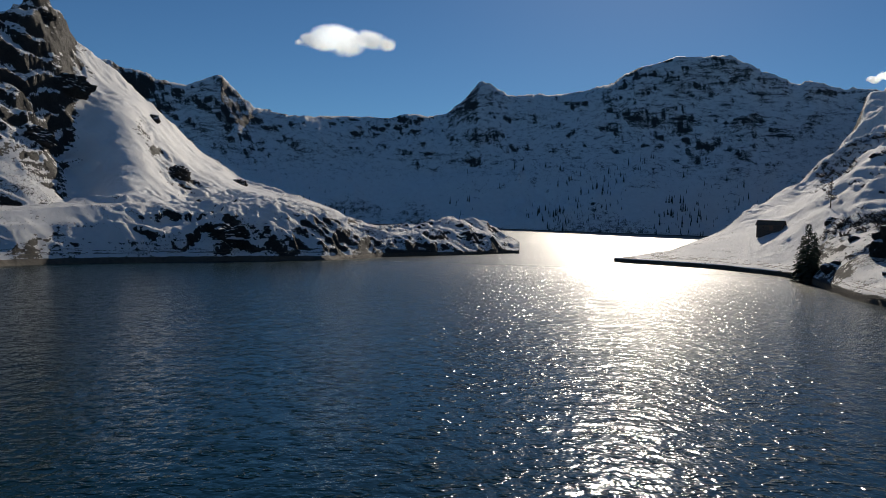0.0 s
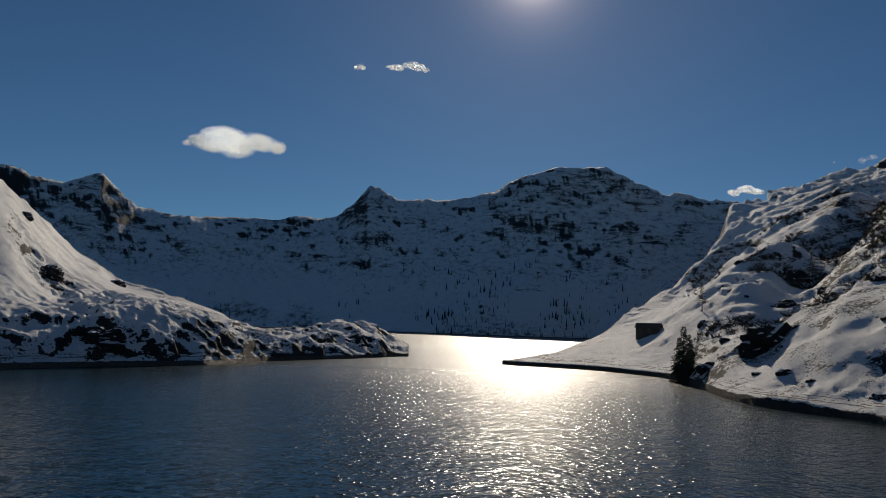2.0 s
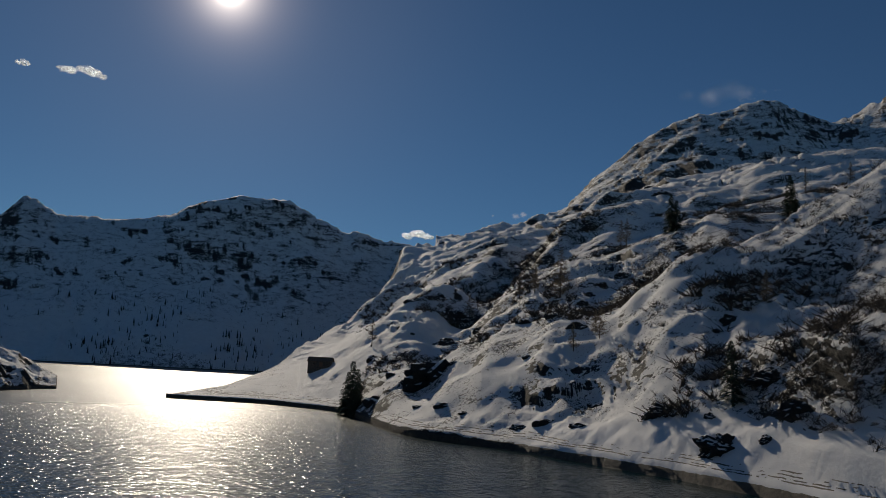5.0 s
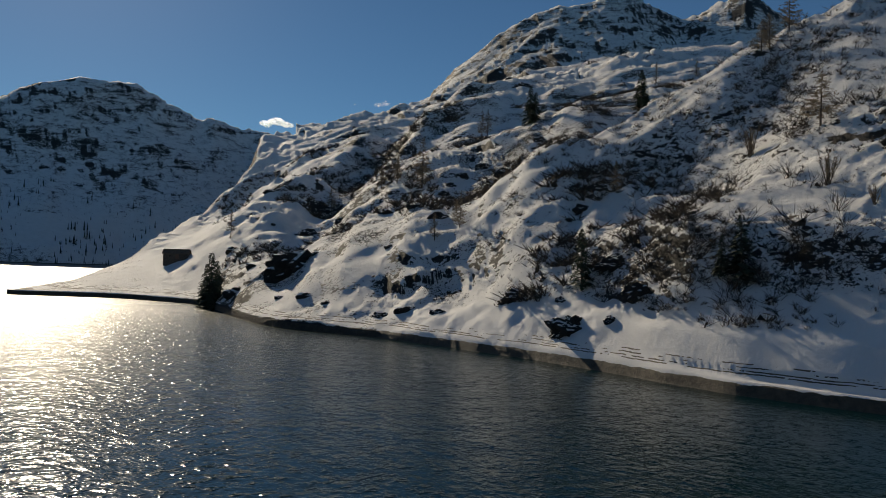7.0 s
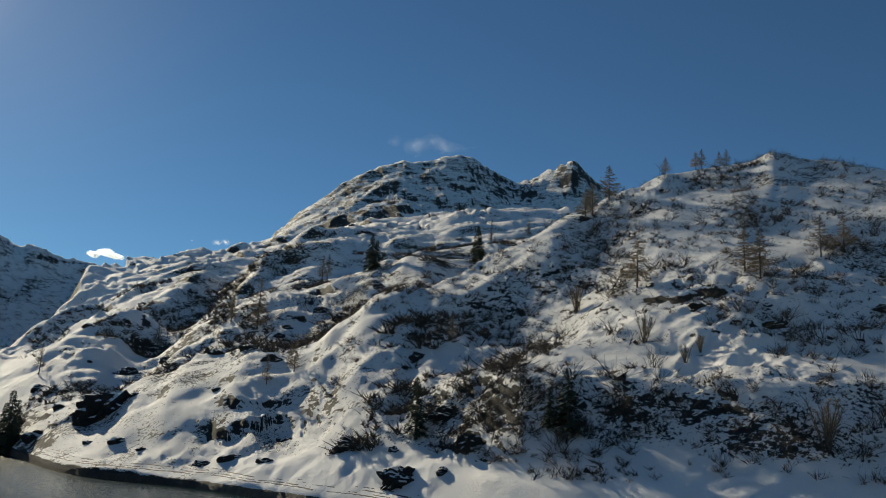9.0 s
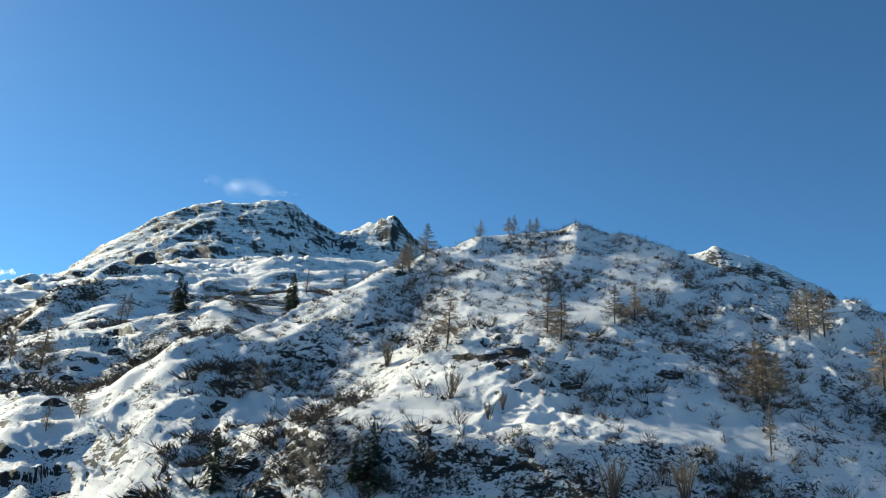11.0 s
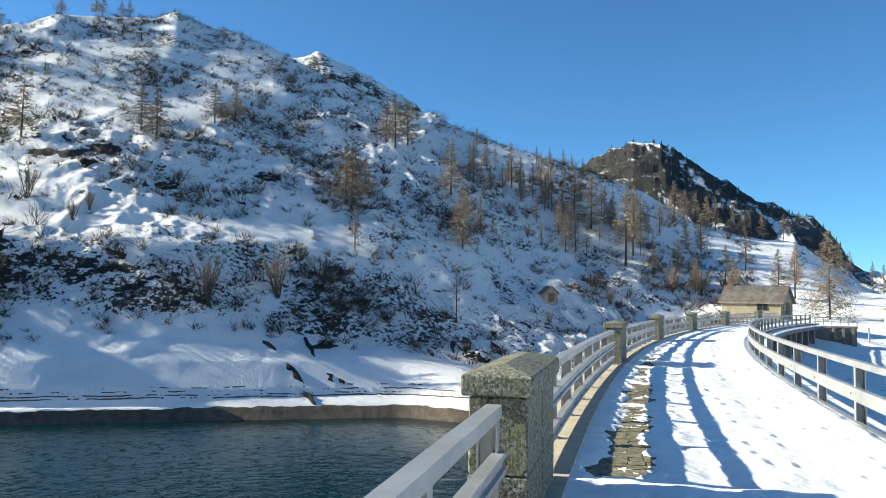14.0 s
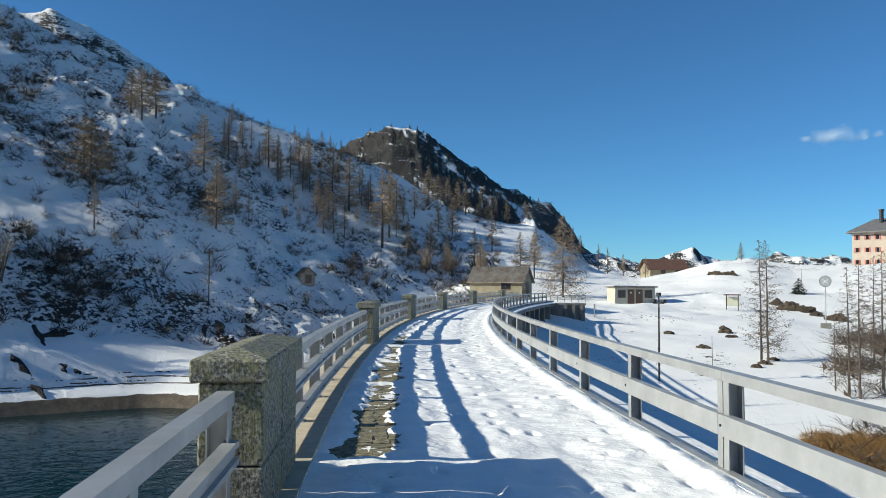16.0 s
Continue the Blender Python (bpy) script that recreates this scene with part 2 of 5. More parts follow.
def twiggy(name, dark, light, scale=0.8):
    s = Shade(name, 0.85)
    info = s.t.nodes.new("ShaderNodeObjectInfo").outputs["Random"]
    isle = s.t.nodes.new("ShaderNodeNewGeometry").outputs["Random Per Island"]
    k = s.math("ADD", s.math("MULTIPLY", isle, 0.6), s.math("MULTIPLY", info, 0.4))
    s.colour(s.ramp(k, (0.1, dark), (0.9, light)))
    return s.m


larch_twig = twiggy("bare_larch_twigs", (0.15, 0.113, 0.076), (0.40, 0.305, 0.205))
near_twig = twiggy("grey_larch_twigs", (0.06, 0.047, 0.036), (0.20, 0.155, 0.115))
spruce_needle = twiggy("spruce_needles", (0.012, 0.022, 0.012), (0.045, 0.065, 0.03))
shrub_twig = twiggy("bare_shrub_twigs", (0.018, 0.014, 0.011), (0.115, 0.086, 0.062))
far_needle = twiggy("far_conifers", (0.018, 0.024, 0.018), (0.06, 0.065, 0.04))
dry_grass = twiggy("dry_grass", (0.16, 0.085, 0.025), (0.36, 0.21, 0.075))

# trodden snow on the road
s = Shade("road_snow", 0.6)
s.colour(s.ramp(s.noise(2.2, 5, 0.6), (0.3, (0.86, 0.85, 0.835)), (0.6, (0.93, 0.92, 0.905))))
s.normal(s.bump(s.noise(9, 5, 0.65), 0.7, 0.03, s.bump(s.noise(1.8, 3, 0.5), 0.5, 0.08)))
s.p.inputs["Subsurface Weight"].default_value = 0.0
road_snow = s.m

# sunlit vapour; a translucent colour above 1 adds brightness for light scattered forward
s = Shade("cloud", 1.0)
tr = s.t.nodes.new("ShaderNodeBsdfTranslucent")
df = s.t.nodes.new("ShaderNodeBsdfDiffuse")
mx = s.t.nodes.new("ShaderNodeMixShader")
tr.inputs[0].default_value, df.inputs[0].default_value = (1.45, 1.45, 1.43, 1), (0.98, 0.98, 0.98, 1)
mx.inputs[0].default_value = 0.25
s.t.links.new(tr.outputs[0], mx.inputs[1])
s.t.links.new(df.outputs[0], mx.inputs[2])
s.t.links.new(mx.outputs[0], s.t.nodes["Material Output"].inputs[0])
cloud_vapour = s.m


# ---- landform ----
def hash2(ix, iy, seed):
    h = (ix * 374761393 + iy * 668265263 + seed * 1274126177) & 0x7FFFFFFF
    h = ((h ^ (h >> 13)) * 1103515245) & 0x7FFFFFFF
    return ((h ^ (h >> 16)) & 0xFFFF) / 65535.0 * 2 - 1


def value_noise(x, y, seed):
    ix, iy = np.floor(x).astype(np.int64), np.floor(y).astype(np.int64)
    fx, fy = x - ix, y - iy
    u, v = fx * fx * fx * (fx * (fx * 6 - 15) + 10), fy * fy * fy * (fy * (fy * 6 - 15) + 10)
    a, b = hash2(ix, iy, seed), hash2(ix + 1, iy, seed)
    c, d = hash2(ix, iy + 1, seed), hash2(ix + 1, iy + 1, seed)
    return (a + (b - a) * u) * (1 - v) + (c + (d - c) * u) * v


def fractal(x, y, size, seed, octaves=4, gain=0.5, ridged=False):
    total, amp, norm = 0.0, 1.0, 0.0
    for k in range(octaves):
        c, s = math.cos(0.6 + k), math.sin(0.6 + k)
        n = value_noise((x * c - y * s) / size, (x * s + y * c) / size, seed + k)
        total = total + amp * (1 - 2 * np.abs(n) if ridged else n)
        norm += amp
        amp, size = amp * gain, size / 2.03
    return total / norm




def band(az, table, soft=0.0):
    """A value that changes with the bearing; table: (bearing, value) from left to right; soft: degrees over which it is smoothed."""
    t = np.array(table, float)[::-1]
    if soft:
        return sum(w * np.interp(az + k * soft, t[:, 0], t[:, 1]) for k, w in ((-1, 0.12), (-0.6, 0.2), (-0.2, 0.18), (0.2, 0.18), (0.6, 0.2), (1, 0.12)))
    return np.interp(az, t[:, 0], t[:, 1])


def crest(az, r, far, table, soft=4.0):
    """The height of a ridge at its distance far; sharp where the ridge is, smooth in front of it and behind."""
    k = np.exp(-(((r / far - 1) / 0.11) ** 2))
    bent = az + 2.2 * fractal(-r * np.sin(np.radians(az)), r * np.cos(np.radians(az)), 0.16 * 300, 7, 3) * (1 - k)
    el = band(bent, table, soft) * (1 - k) + band(az, table, 0.25) * k
    return height_at(far, el)


def height_at(r, el):
    return EYE[2] + r * np.tan(np.radians(el))


def slope(r, stations, fall):
    """Piecewise height over the distance r through stations (r, z), each an array over the bearing; falls off behind the last."""
    z = np.full_like(r, -25.0)
    for (r0, z0), (r1, z1) in zip(stations, stations[1:]):
        s = np.clip((r - r0) / np.maximum(r1 - r0, 0.5), 0, 1)
        z = np.where(r >= r0, z0 + (z1 - z0) * s, z)
    (r0, z0), (rl, zl) = stations[0], stations[-1]
    z = np.where(r < r0, np.maximum(z0 - 0.35 * (r0 - r), -25.0), z)
    return np.where(r > rl, zl - fall * (r - rl), z)


def edge(az, lo, hi, soft):
    return np.clip((az - lo) / soft, 0, 1) * np.clip((hi - az) / soft, 0, 1)


SHORE = [(80, 80), (60, 100), (40, 140), (21, 172), (14.5, 186), (7.2, 198), (-0.7, 214), (-8, 255), (-12.4, 284), (-13.5, 300)]
LEFT_CREST = [(80, 13), (21.3, 12.1), (19.1, 12.5), (17.8, 11.9), (17.1, 10.5), (15.7, 9.55), (13.3, 7.8), (11.1, 5.9), (8.9, 3.8), (6.2, 2.0),
              (2.7, 1.1), (-0.1, 0.4), (-2.2, -0.7), (-3.8, -0.9), (-7.1, -0.6), (-9.5, 0.33), (-11.1, -0.2), (-12.4, -1.6), (-13.2, -2.6)]
LEFT_FAR = [(80, 230), (21, 300), (17, 315), (11, 365), (6, 390), (2, 345), (-1, 295), (-7, 290), (-13, 300)]
LEFT_SHELF = [(80, 0), (21, -0.36), (18, 0.12), (14.6, 0.44), (11, 0.0), (7.7, 0.3), (5, 0.9), (2.7, 0.5), (-0.1, -0.3), (-2.2, -1.2), (-7, -1.2), (-9.5, -0.6), (-12.4, -1.9)]
FAR_CREST = [(60, 8), (25, 9.5), (15.4, 9.48), (13.7, 9.04), (10.1, 8.44), (7.9, 9.37), (5.5, 7.26), (2.8, 6.92), (-4.4, 7.08), (-8, 7.53), (-10.4, 9.77), (-12.4, 8.76),
             (-15, 8.89), (-18.7, 9.31), (-21.4, 10.83), (-24, 11.72), (-27.3, 11.33), (-29.1, 10.58), (-31.2, 9.68), (-33.6, 9.24), (-36, 9.0), (-45, 7)]
FAR_FOOT = [(60, 1120), (0, 1140), (-8, 1100), (-13, 1040), (-20, 1020), (-27, 1060), (-45, 1080)]
BAY = [(-20.0, 262), (-20.6, 256), (-26.5, 246), (-31.85, 219), (-35, 161), (-37.4, 147), (-47.9, 123), (-56, 107), (-64.6, 92.5), (-69, 87), (-75, 84), (-81, 82.3), (-90, 81.5),
       (-100, 82.6), (-104.5, 79), (-107, 80.5), (-112, 84), (-117, 83), (-121, 70), (-130, 62)]
BAY_CREST = [(-20.0, -2.6), (-20.6, -2.35), (-24, -1.7), (-27.4, -0.2), (-28.9, 1.2), (-31.9, 2.9), (-33.8, 4.7), (-35.1, 6.4), (-35.6, 8.6), (-36.8, 9.2), (-39.6, 9.5),
             (-42.5, 10.2), (-45.4, 10.9), (-47.4, 11.6), (-51.4, 12.8), (-55.4, 14.2), (-59, 14.6), (-63, 15.3), (-69, 15.6), (-74, 14), (-84, 6)]
BAY_FAR = [(-20, 275), (-24, 290), (-27, 310), (-32, 420), (-35, 640), (-45, 750), (-60, 700), (-80, 650)]
BAY_MID = [(-20, -2.6), (-24, -2.0), (-28, -0.7), (-30.4, 0.2), (-33, 0.4), (-37, 0.3), (-40, 0.8), (-46, 2.4), (-50, 4), (-54, 5.6), (-58, 6.6), (-62, 6), (-66, 3), (-72, -4), (-84, -9)]
HILL_FOOT = [(-44, -5.8), (-50, -5.2), (-54, -4.5), (-58, -4.2), (-64, -3.2), (-68, -2.9), (-79, -2.8), (-86, -2.9), (-92, -3.4), (-98, -2.7), (-103, -2.6), (-110, -2.1), (-113, -1.6), (-120, -1.2), (-133, -2.5), (-150, -6)]
HILL_BENCH = [(-44, -4.5), (-50, -2.2), (-54, -0.4), (-57, 1.0), (-58.8, 2), (-61, 3), (-68, 3.5), (-78, 3.6), (-87, 4.1), (-95, 3.3), (-100, 2.9), (-105, 2.5), (-112, 1.5), (-120, 0.2), (-133, -2), (-150, -5)]
HILL_CREST = [(-44, -5), (-48, -1), (-52, 2.6), (-56.5, 6.6), (-58.5, 8.2), (-61.5, 10.3), (-65.5, 12.6), (-68.7, 14.8), (-71.2, 15.8), (-72.8, 16.6), (-76, 17.9), (-80, 18.4), (-82, 18.6), (-83.3, 19.25),
              (-85, 18.6), (-87.9, 18.1), (-90.4, 17.3), (-93.8, 15.7), (-97.1, 14.4), (-100.4, 13.6), (-103.3, 12.6), (-106.7, 11.3), (-110.5, 10.1), (-113.7, 9.1), (-116.6, 8.0),
              (-120.5, 5.4), (-124, 4.6), (-126.5, 4.3), (-128.1, 3.1), (-130.3, 1.7), (-133, 0.5), (-150, -4)]
HILL_FAR = [(-44, 140), (-50, 150), (-54, 164), (-57, 170), (-61.5, 182), (-65.5, 189), (-69, 195), (-72, 200), (-76, 208), (-80, 214), (-83, 216), (-88, 208), (-92, 202), (-100, 191), (-106, 185), (-110, 183), (-118, 187), (-122, 184), (-128, 190), (-133, 190), (-150, 190)]
PEAK_CREST = [(-38, 8), (-42.5, 10.4), (-45.4, 10.9), (-47.4, 11.9), (-49.4, 14.2), (-51.8, 16.0), (-53.3, 17.1), (-56.7, 18.4), (-59, 18.5), (-62, 19.25), (-63.9, 18.2), (-65.4, 17.6),
              (-67.8, 18.4), (-69.5, 19.0), (-71.1, 17.6), (-74, 16), (-85, 14)]
HUMP_CREST = [(-86, 12), (-89.5, 16.2), (-91.2, 16.9), (-93.3, 17.25), (-95.4, 16.5), (-97.9, 15.2), (-100, 14.2), (-106, 10)]
BACK_CREST = [(-104, 6), (-112.5, 9.6), (-113.7, 10.3), (-116, 11.45), (-118.2, 11.0), (-120.5, 9.6), (-122.5, 8.0), (-125.1, 6.6), (-127.7, 5.8), (-128.6, 4.8), (-130, 2.5), (-131.5, 1.5), (-134.5, 1.5), (-136, 2.2),
              (-137.3, 2.5), (-138.6, 1.7), (-142, 1.7), (-143, 2.2), (-145, 1.7), (-147, 1.4), (-160, 1)]
BANK_CREST = [(-110, -5), (-116, -2.5), (-120, -0.2), (-126.3, 1.3), (-128.7, 1.1), (-131.9, 0.85), (-133.8, 0.6), (-136.5, 1.05), (-139.1, 1.8), (-140.9, 1.9), (-143.7, 1.4), (-149, 1.4), (-165, 1.5), (-200, 2), (-250, 4), (-280, 8)]
BANK_FAR = [(-112, 130), (-122, 140), (-130, 175), (-165, 180), (-280, 160)]
ARC = (-94.7, -212.6)  # centre of the dam's arc
DAM_R = 232.75
BANK_LOW = [(-110, -14), (-116, -9), (-120, -4), (-122, -2.5), (-126, -3.5), (-131, -5.0), (-165, -5.6), (-280, -5)]
BANK_MID = [(-110, -12), (-116, -6), (-119.5, -1.2), (-121.5, -0.2), (-124, -0.2), (-131, -0.7), (-140, -0.9), (-146, -1.9), (-165, -2), (-280, 0)]


CLIFF_MID = [(-44, 25), (-57, 25), (-66, 16), (-83, 16), (-113, 25)]
BENCH_MID = [(-44, 46), (-57, 46), (-66, 30), (-83, 30), (-113, 46)]


def landform(x, y):
    """The height of the ground at arrays of places."""
    r = np.hypot(x, y)
    az = np.degrees(np.arctan2(-x, y))
    az = np.where(az > 80, az - 360, az)
    one = np.ones_like(r)
    layers = []
    # slope on the left with its rocky headland
    sh, cr = band(az, SHORE, 1.5) + 5 * fractal(x, y, 26, 3, 3), band(az, LEFT_FAR, 4)
    shelf = height_at(sh + 26, band(az, LEFT_SHELF, 2))
    ledge = np.clip((az - 1) / 4, 0, 1)
    z = slope(r + 3.0 * fractal(x, y, 22, 5, 3), [(sh, WATER - 0.3), (sh + 2, WATER + 1.2), (sh + 9, np.maximum(0.5 * WATER + 0.5 * shelf + 1.5, WATER + 1.4)), (sh + 16, np.maximum(shelf - 0.8, WATER + 1.5)),
              (sh + 26, np.maximum(shelf, WATER + 1.6)), (sh + 26 + 22 * ledge, np.maximum(shelf + 0.6 * ledge, WATER + 1.6)), (np.maximum(cr, sh + 52), crest(az, r, cr, LEFT_CREST, 2.5))], 0.45)
    # a smooth rib of snow with a shaded gully beside it
    mid = np.clip((r - sh - 34) / 25, 0, 1) * np.clip((cr - 12 - r) / 30, 0, 1)
    z = z + mid * (6.0 * np.exp(-(((az - 13.2 - 0.012 * (r - 260)) / 2.0) ** 2)) - 7.0 * np.exp(-(((az - 17.2 - 0.012 * (r - 260)) / 1.7) ** 2)))
    layers.append(np.where(az > -13.6, z, -25))
    # far cirque, turned away from the sun
    ft, top = band(az, FAR_FOOT, 6), crest(az, r, 1450.0 * one, FAR_CREST, 9)
    z = slope(r + 14 * fractal(x, y, 120, 21, 4), [(ft, WATER - 1), (ft + 10, WATER + 3), (ft + 0.5 * (1450 - ft), WATER + 0.44 * (top - WATER)), (1450 * one, top)], 0.35)
    layers.append(np.where((az < 70) & (az > -50), z, -25))
    # spit and the long slope behind the bay
    sh, cr = band(az, BAY, 1.0), band(az, BAY_FAR, 3)
    sh = sh + (1.1 * fractal(x, y, 12, 15, 2) + 0.12 * fractal(x, y, 2.5, 16, 2)) * np.clip((250 - r) / 120, 0.5, 1) * (1 - 0.72 * edge(az, -140, -60, 8))
    mid = np.minimum(sh + 62 * band(az, [(-20, 1), (-38, 1), (-46, 0.85), (-51, 0.8), (-62, 0.75), (-84, 0.7)], 2), 0.5 * (sh + cr))
    z = slope(r + 3.5 * fractal(x, y, 26, 31, 3) * np.clip((r - sh) / 20, 0, 1), [(sh, WATER - 0.25), (sh + 1.1, WATER + 1.35), (mid, height_at(mid, band(az, BAY_MID, 2))), (cr, crest(az, r, cr, BAY_CREST, 3))], 0.3)
    layers.append(np.where((az < -20.2) & (az > -84), z, -25))
    # steep hill over the bay, with a cliff and a bench
    cr = band(az, HILL_FAR, 4)
    wet = np.clip((r - sh - 6 - 8 * edge(az, -125, -66, 8)) / 16, 0, 1)
    bend = r + (5 * fractal(x, y, 45, 40, 2) + 2.5 * fractal(x, y, 16, 41, 3)) * wet * np.clip((0.985 * cr - r) / 25, 0, 1)
    flank = edge(az, -72, -42, 6) * wet
    sway = az + 2.5 * fractal(x, y, 60, 43, 2) * wet + 6.0 * fractal(x, y, 44, 44, 4) * flank
    bend = bend + 9 * fractal(x, y, 30, 45, 3) * flank * np.clip((0.97 * cr - r) / 25, 0, 1)
    f, b, top = band(sway, HILL_FOOT, 2), band(sway, HILL_BENCH, 2), crest(sway + (az - sway) * np.clip((r / cr - 0.7) / 0.25, 0, 1), r, cr, HILL_CREST, 5)
    w = band(sway, [(-44, 1.0), (-57, 0.95), (-76, 0.95), (-84, 1.0), (-92, 1.05), (-100, 1.0), (-108, 0.9), (-114, 0.9), (-120, 0.9), (-150, 0.9)], 3)
    # past the middle the face runs on as one slope that looks away from the sun
    turned = np.clip((-80 - az) / 24, 0, 1) * np.clip((az + 140) / 10, 0, 1)
    turned = turned * turned * (3 - 2 * turned)
    fall = 0.56 * np.cos(np.radians(np.clip(sway + 76, -44, 44)))

    def face_at(el):
        return np.clip(57.9 / np.maximum(fall - np.tan(np.radians(el)), 0.3), 80, cr - 4)

    lip = band(az, [(-44, 3.6), (-60, 4.0), (-80, 5.0), (-88, 5.7), (-94, 4.8), (-101, 3.0), (-107, 2.2), (-150, 2.2)], 3)
    ft = (sh + 14 * w) * (1 - turned) + face_at(f) * turned
    o, i = np.minimum(sh + 37 * w, sh + 0.6 * (cr - sh)), np.minimum(sh + 55 * w, sh + 0.75 * (cr - sh))
    up = b + np.maximum((band(sway, HILL_CREST, 4) - b) * band(sway, [(-44, 0.12), (-92, 0.12), (-101, 0.3), (-150, 0.3)], 2), 0.2)
    o, i = o * (1 - turned) + face_at(b) * turned, i * (1 - turned) + face_at(up) * turned
    # over the middle of the bay the apron and the cliff above it are steep and lie in shade
    steep = np.clip((-57 - az) / 9, 0, 1) * np.clip((az + 117) / 36, 0, 1)
    steep = steep * steep * (3 - 2 * steep)
    ft, o, i = ft + (sh + 8.6 - ft) * steep, o + (sh + 22 - o) * steep, i + (sh + 37 - i) * steep
    lip = lip * (1 - steep) + 5.6 * steep
    z = slope(bend, [(sh, WATER - 0.25), (sh + 1.7, WATER + 1.2), (sh + 2.1, WATER + 1.4), (sh + 5.5 - 2.8 * steep, WATER + 1.95), (sh + 6.0 - 3.0 * steep, WATER + 2.5), (sh + 10 - 4.0 * steep, WATER + lip), (ft, height_at(ft, f)), (o, height_at(o, b)),
                     (i, height_at(i, up)), (cr, top)], 0.35)
    z = z - np.clip((-128 - az) * 0.3, 0, 4)
    layers.append(np.where((az < -44) & (az > -150), z, -25))
    # high peaks, a hump and the wooded mountain behind
    z = slope(r + 25 * fractal(x, y, 150, 51, 4), [(1020 * one, 175 * one), (1500 * one, crest(az, r, 1500 * one, PEAK_CREST, 5))], 0.5)
    layers.append(np.where((az < -38) & (az > -90), z, -25))
    z = slope(r + 8 * fractal(x, y, 60, 61, 4), [(400 * one, 60 * one), (500 * one, crest(az, r, 500 * one, HUMP_CREST, 3))], 0.4)
    layers.append(np.where((az < -86) & (az > -106), z, -25))
    z = slope(r + 12 * fractal(x, y, 90, 71, 4), [(560 * one, -8 * one), (900 * one, crest(az, r, 900 * one, BACK_CREST, 5))], 0.5)
    layers.append(np.where((az < -104) & (az > -165), z, -25))
    # bank below the dam with its knolls
    cr = band(az, BANK_FAR, 5)
    z = slope(r, [(0 * one, -9 * one), (30 * one, -7.2 * one), (58 * one, band(az, BANK_LOW, 3)), (118 * one, band(az, BANK_MID, 3)), (cr, crest(az, r, cr, BANK_CREST, 3))], 0.06)
    inside = np.hypot(x - ARC[0], y - ARC[1]) < DAM_R - 0.5
    z = np.where((az < -110) | (az > 70), z, -25)
    layers.append(np.where(inside | (r > 78), z, -25))
    bay, hill = layers[2], layers[3]
    hug = np.clip(1 - np.abs(bay - hill) / 7.0, 0, 1) * np.clip((np.minimum(bay, hill) - WATER - 1.5) / 5.0, 0, 1)
    layers.append(np.maximum(bay, hill) + 1.75 * hug * hug)
    ground = np.maximum.reduce(layers)
    # the level place by the barn
    ground = ground + 1.7 * np.exp(-(((x - 82.0) ** 2 + (y + 55.5) ** 2) / 70.0))
    dry = np.clip((ground - WATER - 0.6) / 3.0, 0, 1)
    # rocks and ledges, larger farther away
    near = np.clip((r - 60) / 40, 0, 1) * dry
    meadow = edge(az, -300, -116, 5) * np.clip((230 - r) / 60, 0, 1)
    spit = edge(az, -31, -19, 2) * np.clip((330 - r) / 40, 0, 1)
    calm = (1 - 0.88 * meadow) * (1 - 0.75 * spit)
    apron = edge(az, -118, -54, 3) * np.clip((108 - r) / 8, 0, 1)
    calm = calm * (1 - 0.85 * apron)
    face = edge(az, -126, -64, 6) * np.clip((240 - r) / 25, 0, 1)
    calm = calm * (1 - 0.62 * face * np.clip(0.75 + 1.2 * fractal(x, y, 30, 83, 2), 0, 1.4))
    ribs = edge(az, -74, -30, 6) * np.clip((r - 118) / 45, 0, 1) * np.clip((800 - r) / 200, 0, 1) * (1 - spit) * np.clip((r - sh - 8) / 30, 0, 1)
    calm = calm * (1 - 0.5 * ribs)
    # ridges and hollows that run up the long slope and throw shade on one another
    lane = az + 0.035 * (np.clip(r, 120, 430) - 200)
    spurs = edge(az, -62, -33, 4) * np.clip((r - sh - 6) / 22, 0, 1) * np.clip((620 - r) / 160, 0, 1) * (1 - spit)
    ground = ground + spurs * dry * (4.2 + 0.012 * (r - 150)) * (1.5 * fractal(lane, 0.012 * r, 6.5, 401, 3, 0.5) + 0.35 * fractal(x, y, 30, 405, 2))
    rough = 0.15 + 0.85 * np.clip(fractal(x, y, 42, 81, 3) * 2.2 + 0.45, 0, 1)
    ground = ground + ribs * dry * (6.5 * fractal(x, y, 52, 141, 3, 0.5) + (4.2 + 0.004 * r) * fractal((0.64 * x - 0.77 * y) / 2.6 + 6 * fractal(x, y, 40, 147, 2), 0.77 * x + 0.64 * y, 21, 145, 4, 0.55))
    z = ground + near * calm * rough * (2.2 * fractal(x, y, 13, 91, 3, 0.55, True) + 0.8 * fractal(x, y, 4.2, 95, 3, 0.6, True))
    z = z + near * meadow * (0.55 * fractal(x, y, 15, 97, 3) + 0.12 * fractal(x, y, 3.5, 99, 2))
    big = np.clip((r - 320) / 500, 0, 1) * dry
    z = z + big * rough * (9 * fractal(x, y, 90, 101, 4, 0.55, True) + 2.5 * fractal(x, y, 16, 105, 3, 0.6, True))
    rugged = edge(az, 15.5, 75, 3) * np.clip((r - 225) / 35, 0, 1) * np.clip((440 - r) / 60, 0, 1)
    z = z + rugged * (7 * fractal(x, y, 34, 131, 4, 0.6, True) - 1.5)
    craggy = edge(az, -150, -104, 5) * np.clip((r - 600) / 100, 0, 1) * np.clip((1000 - r) / 60, 0, 1)
    z = z + craggy * 5 * (fractal(x, y, 60, 151, 4, 0.6, True) - 0.35)
    knobs = edge(az, -13.4, 12, 2) * np.clip((300 - r) / 20, 0, 1) * dry
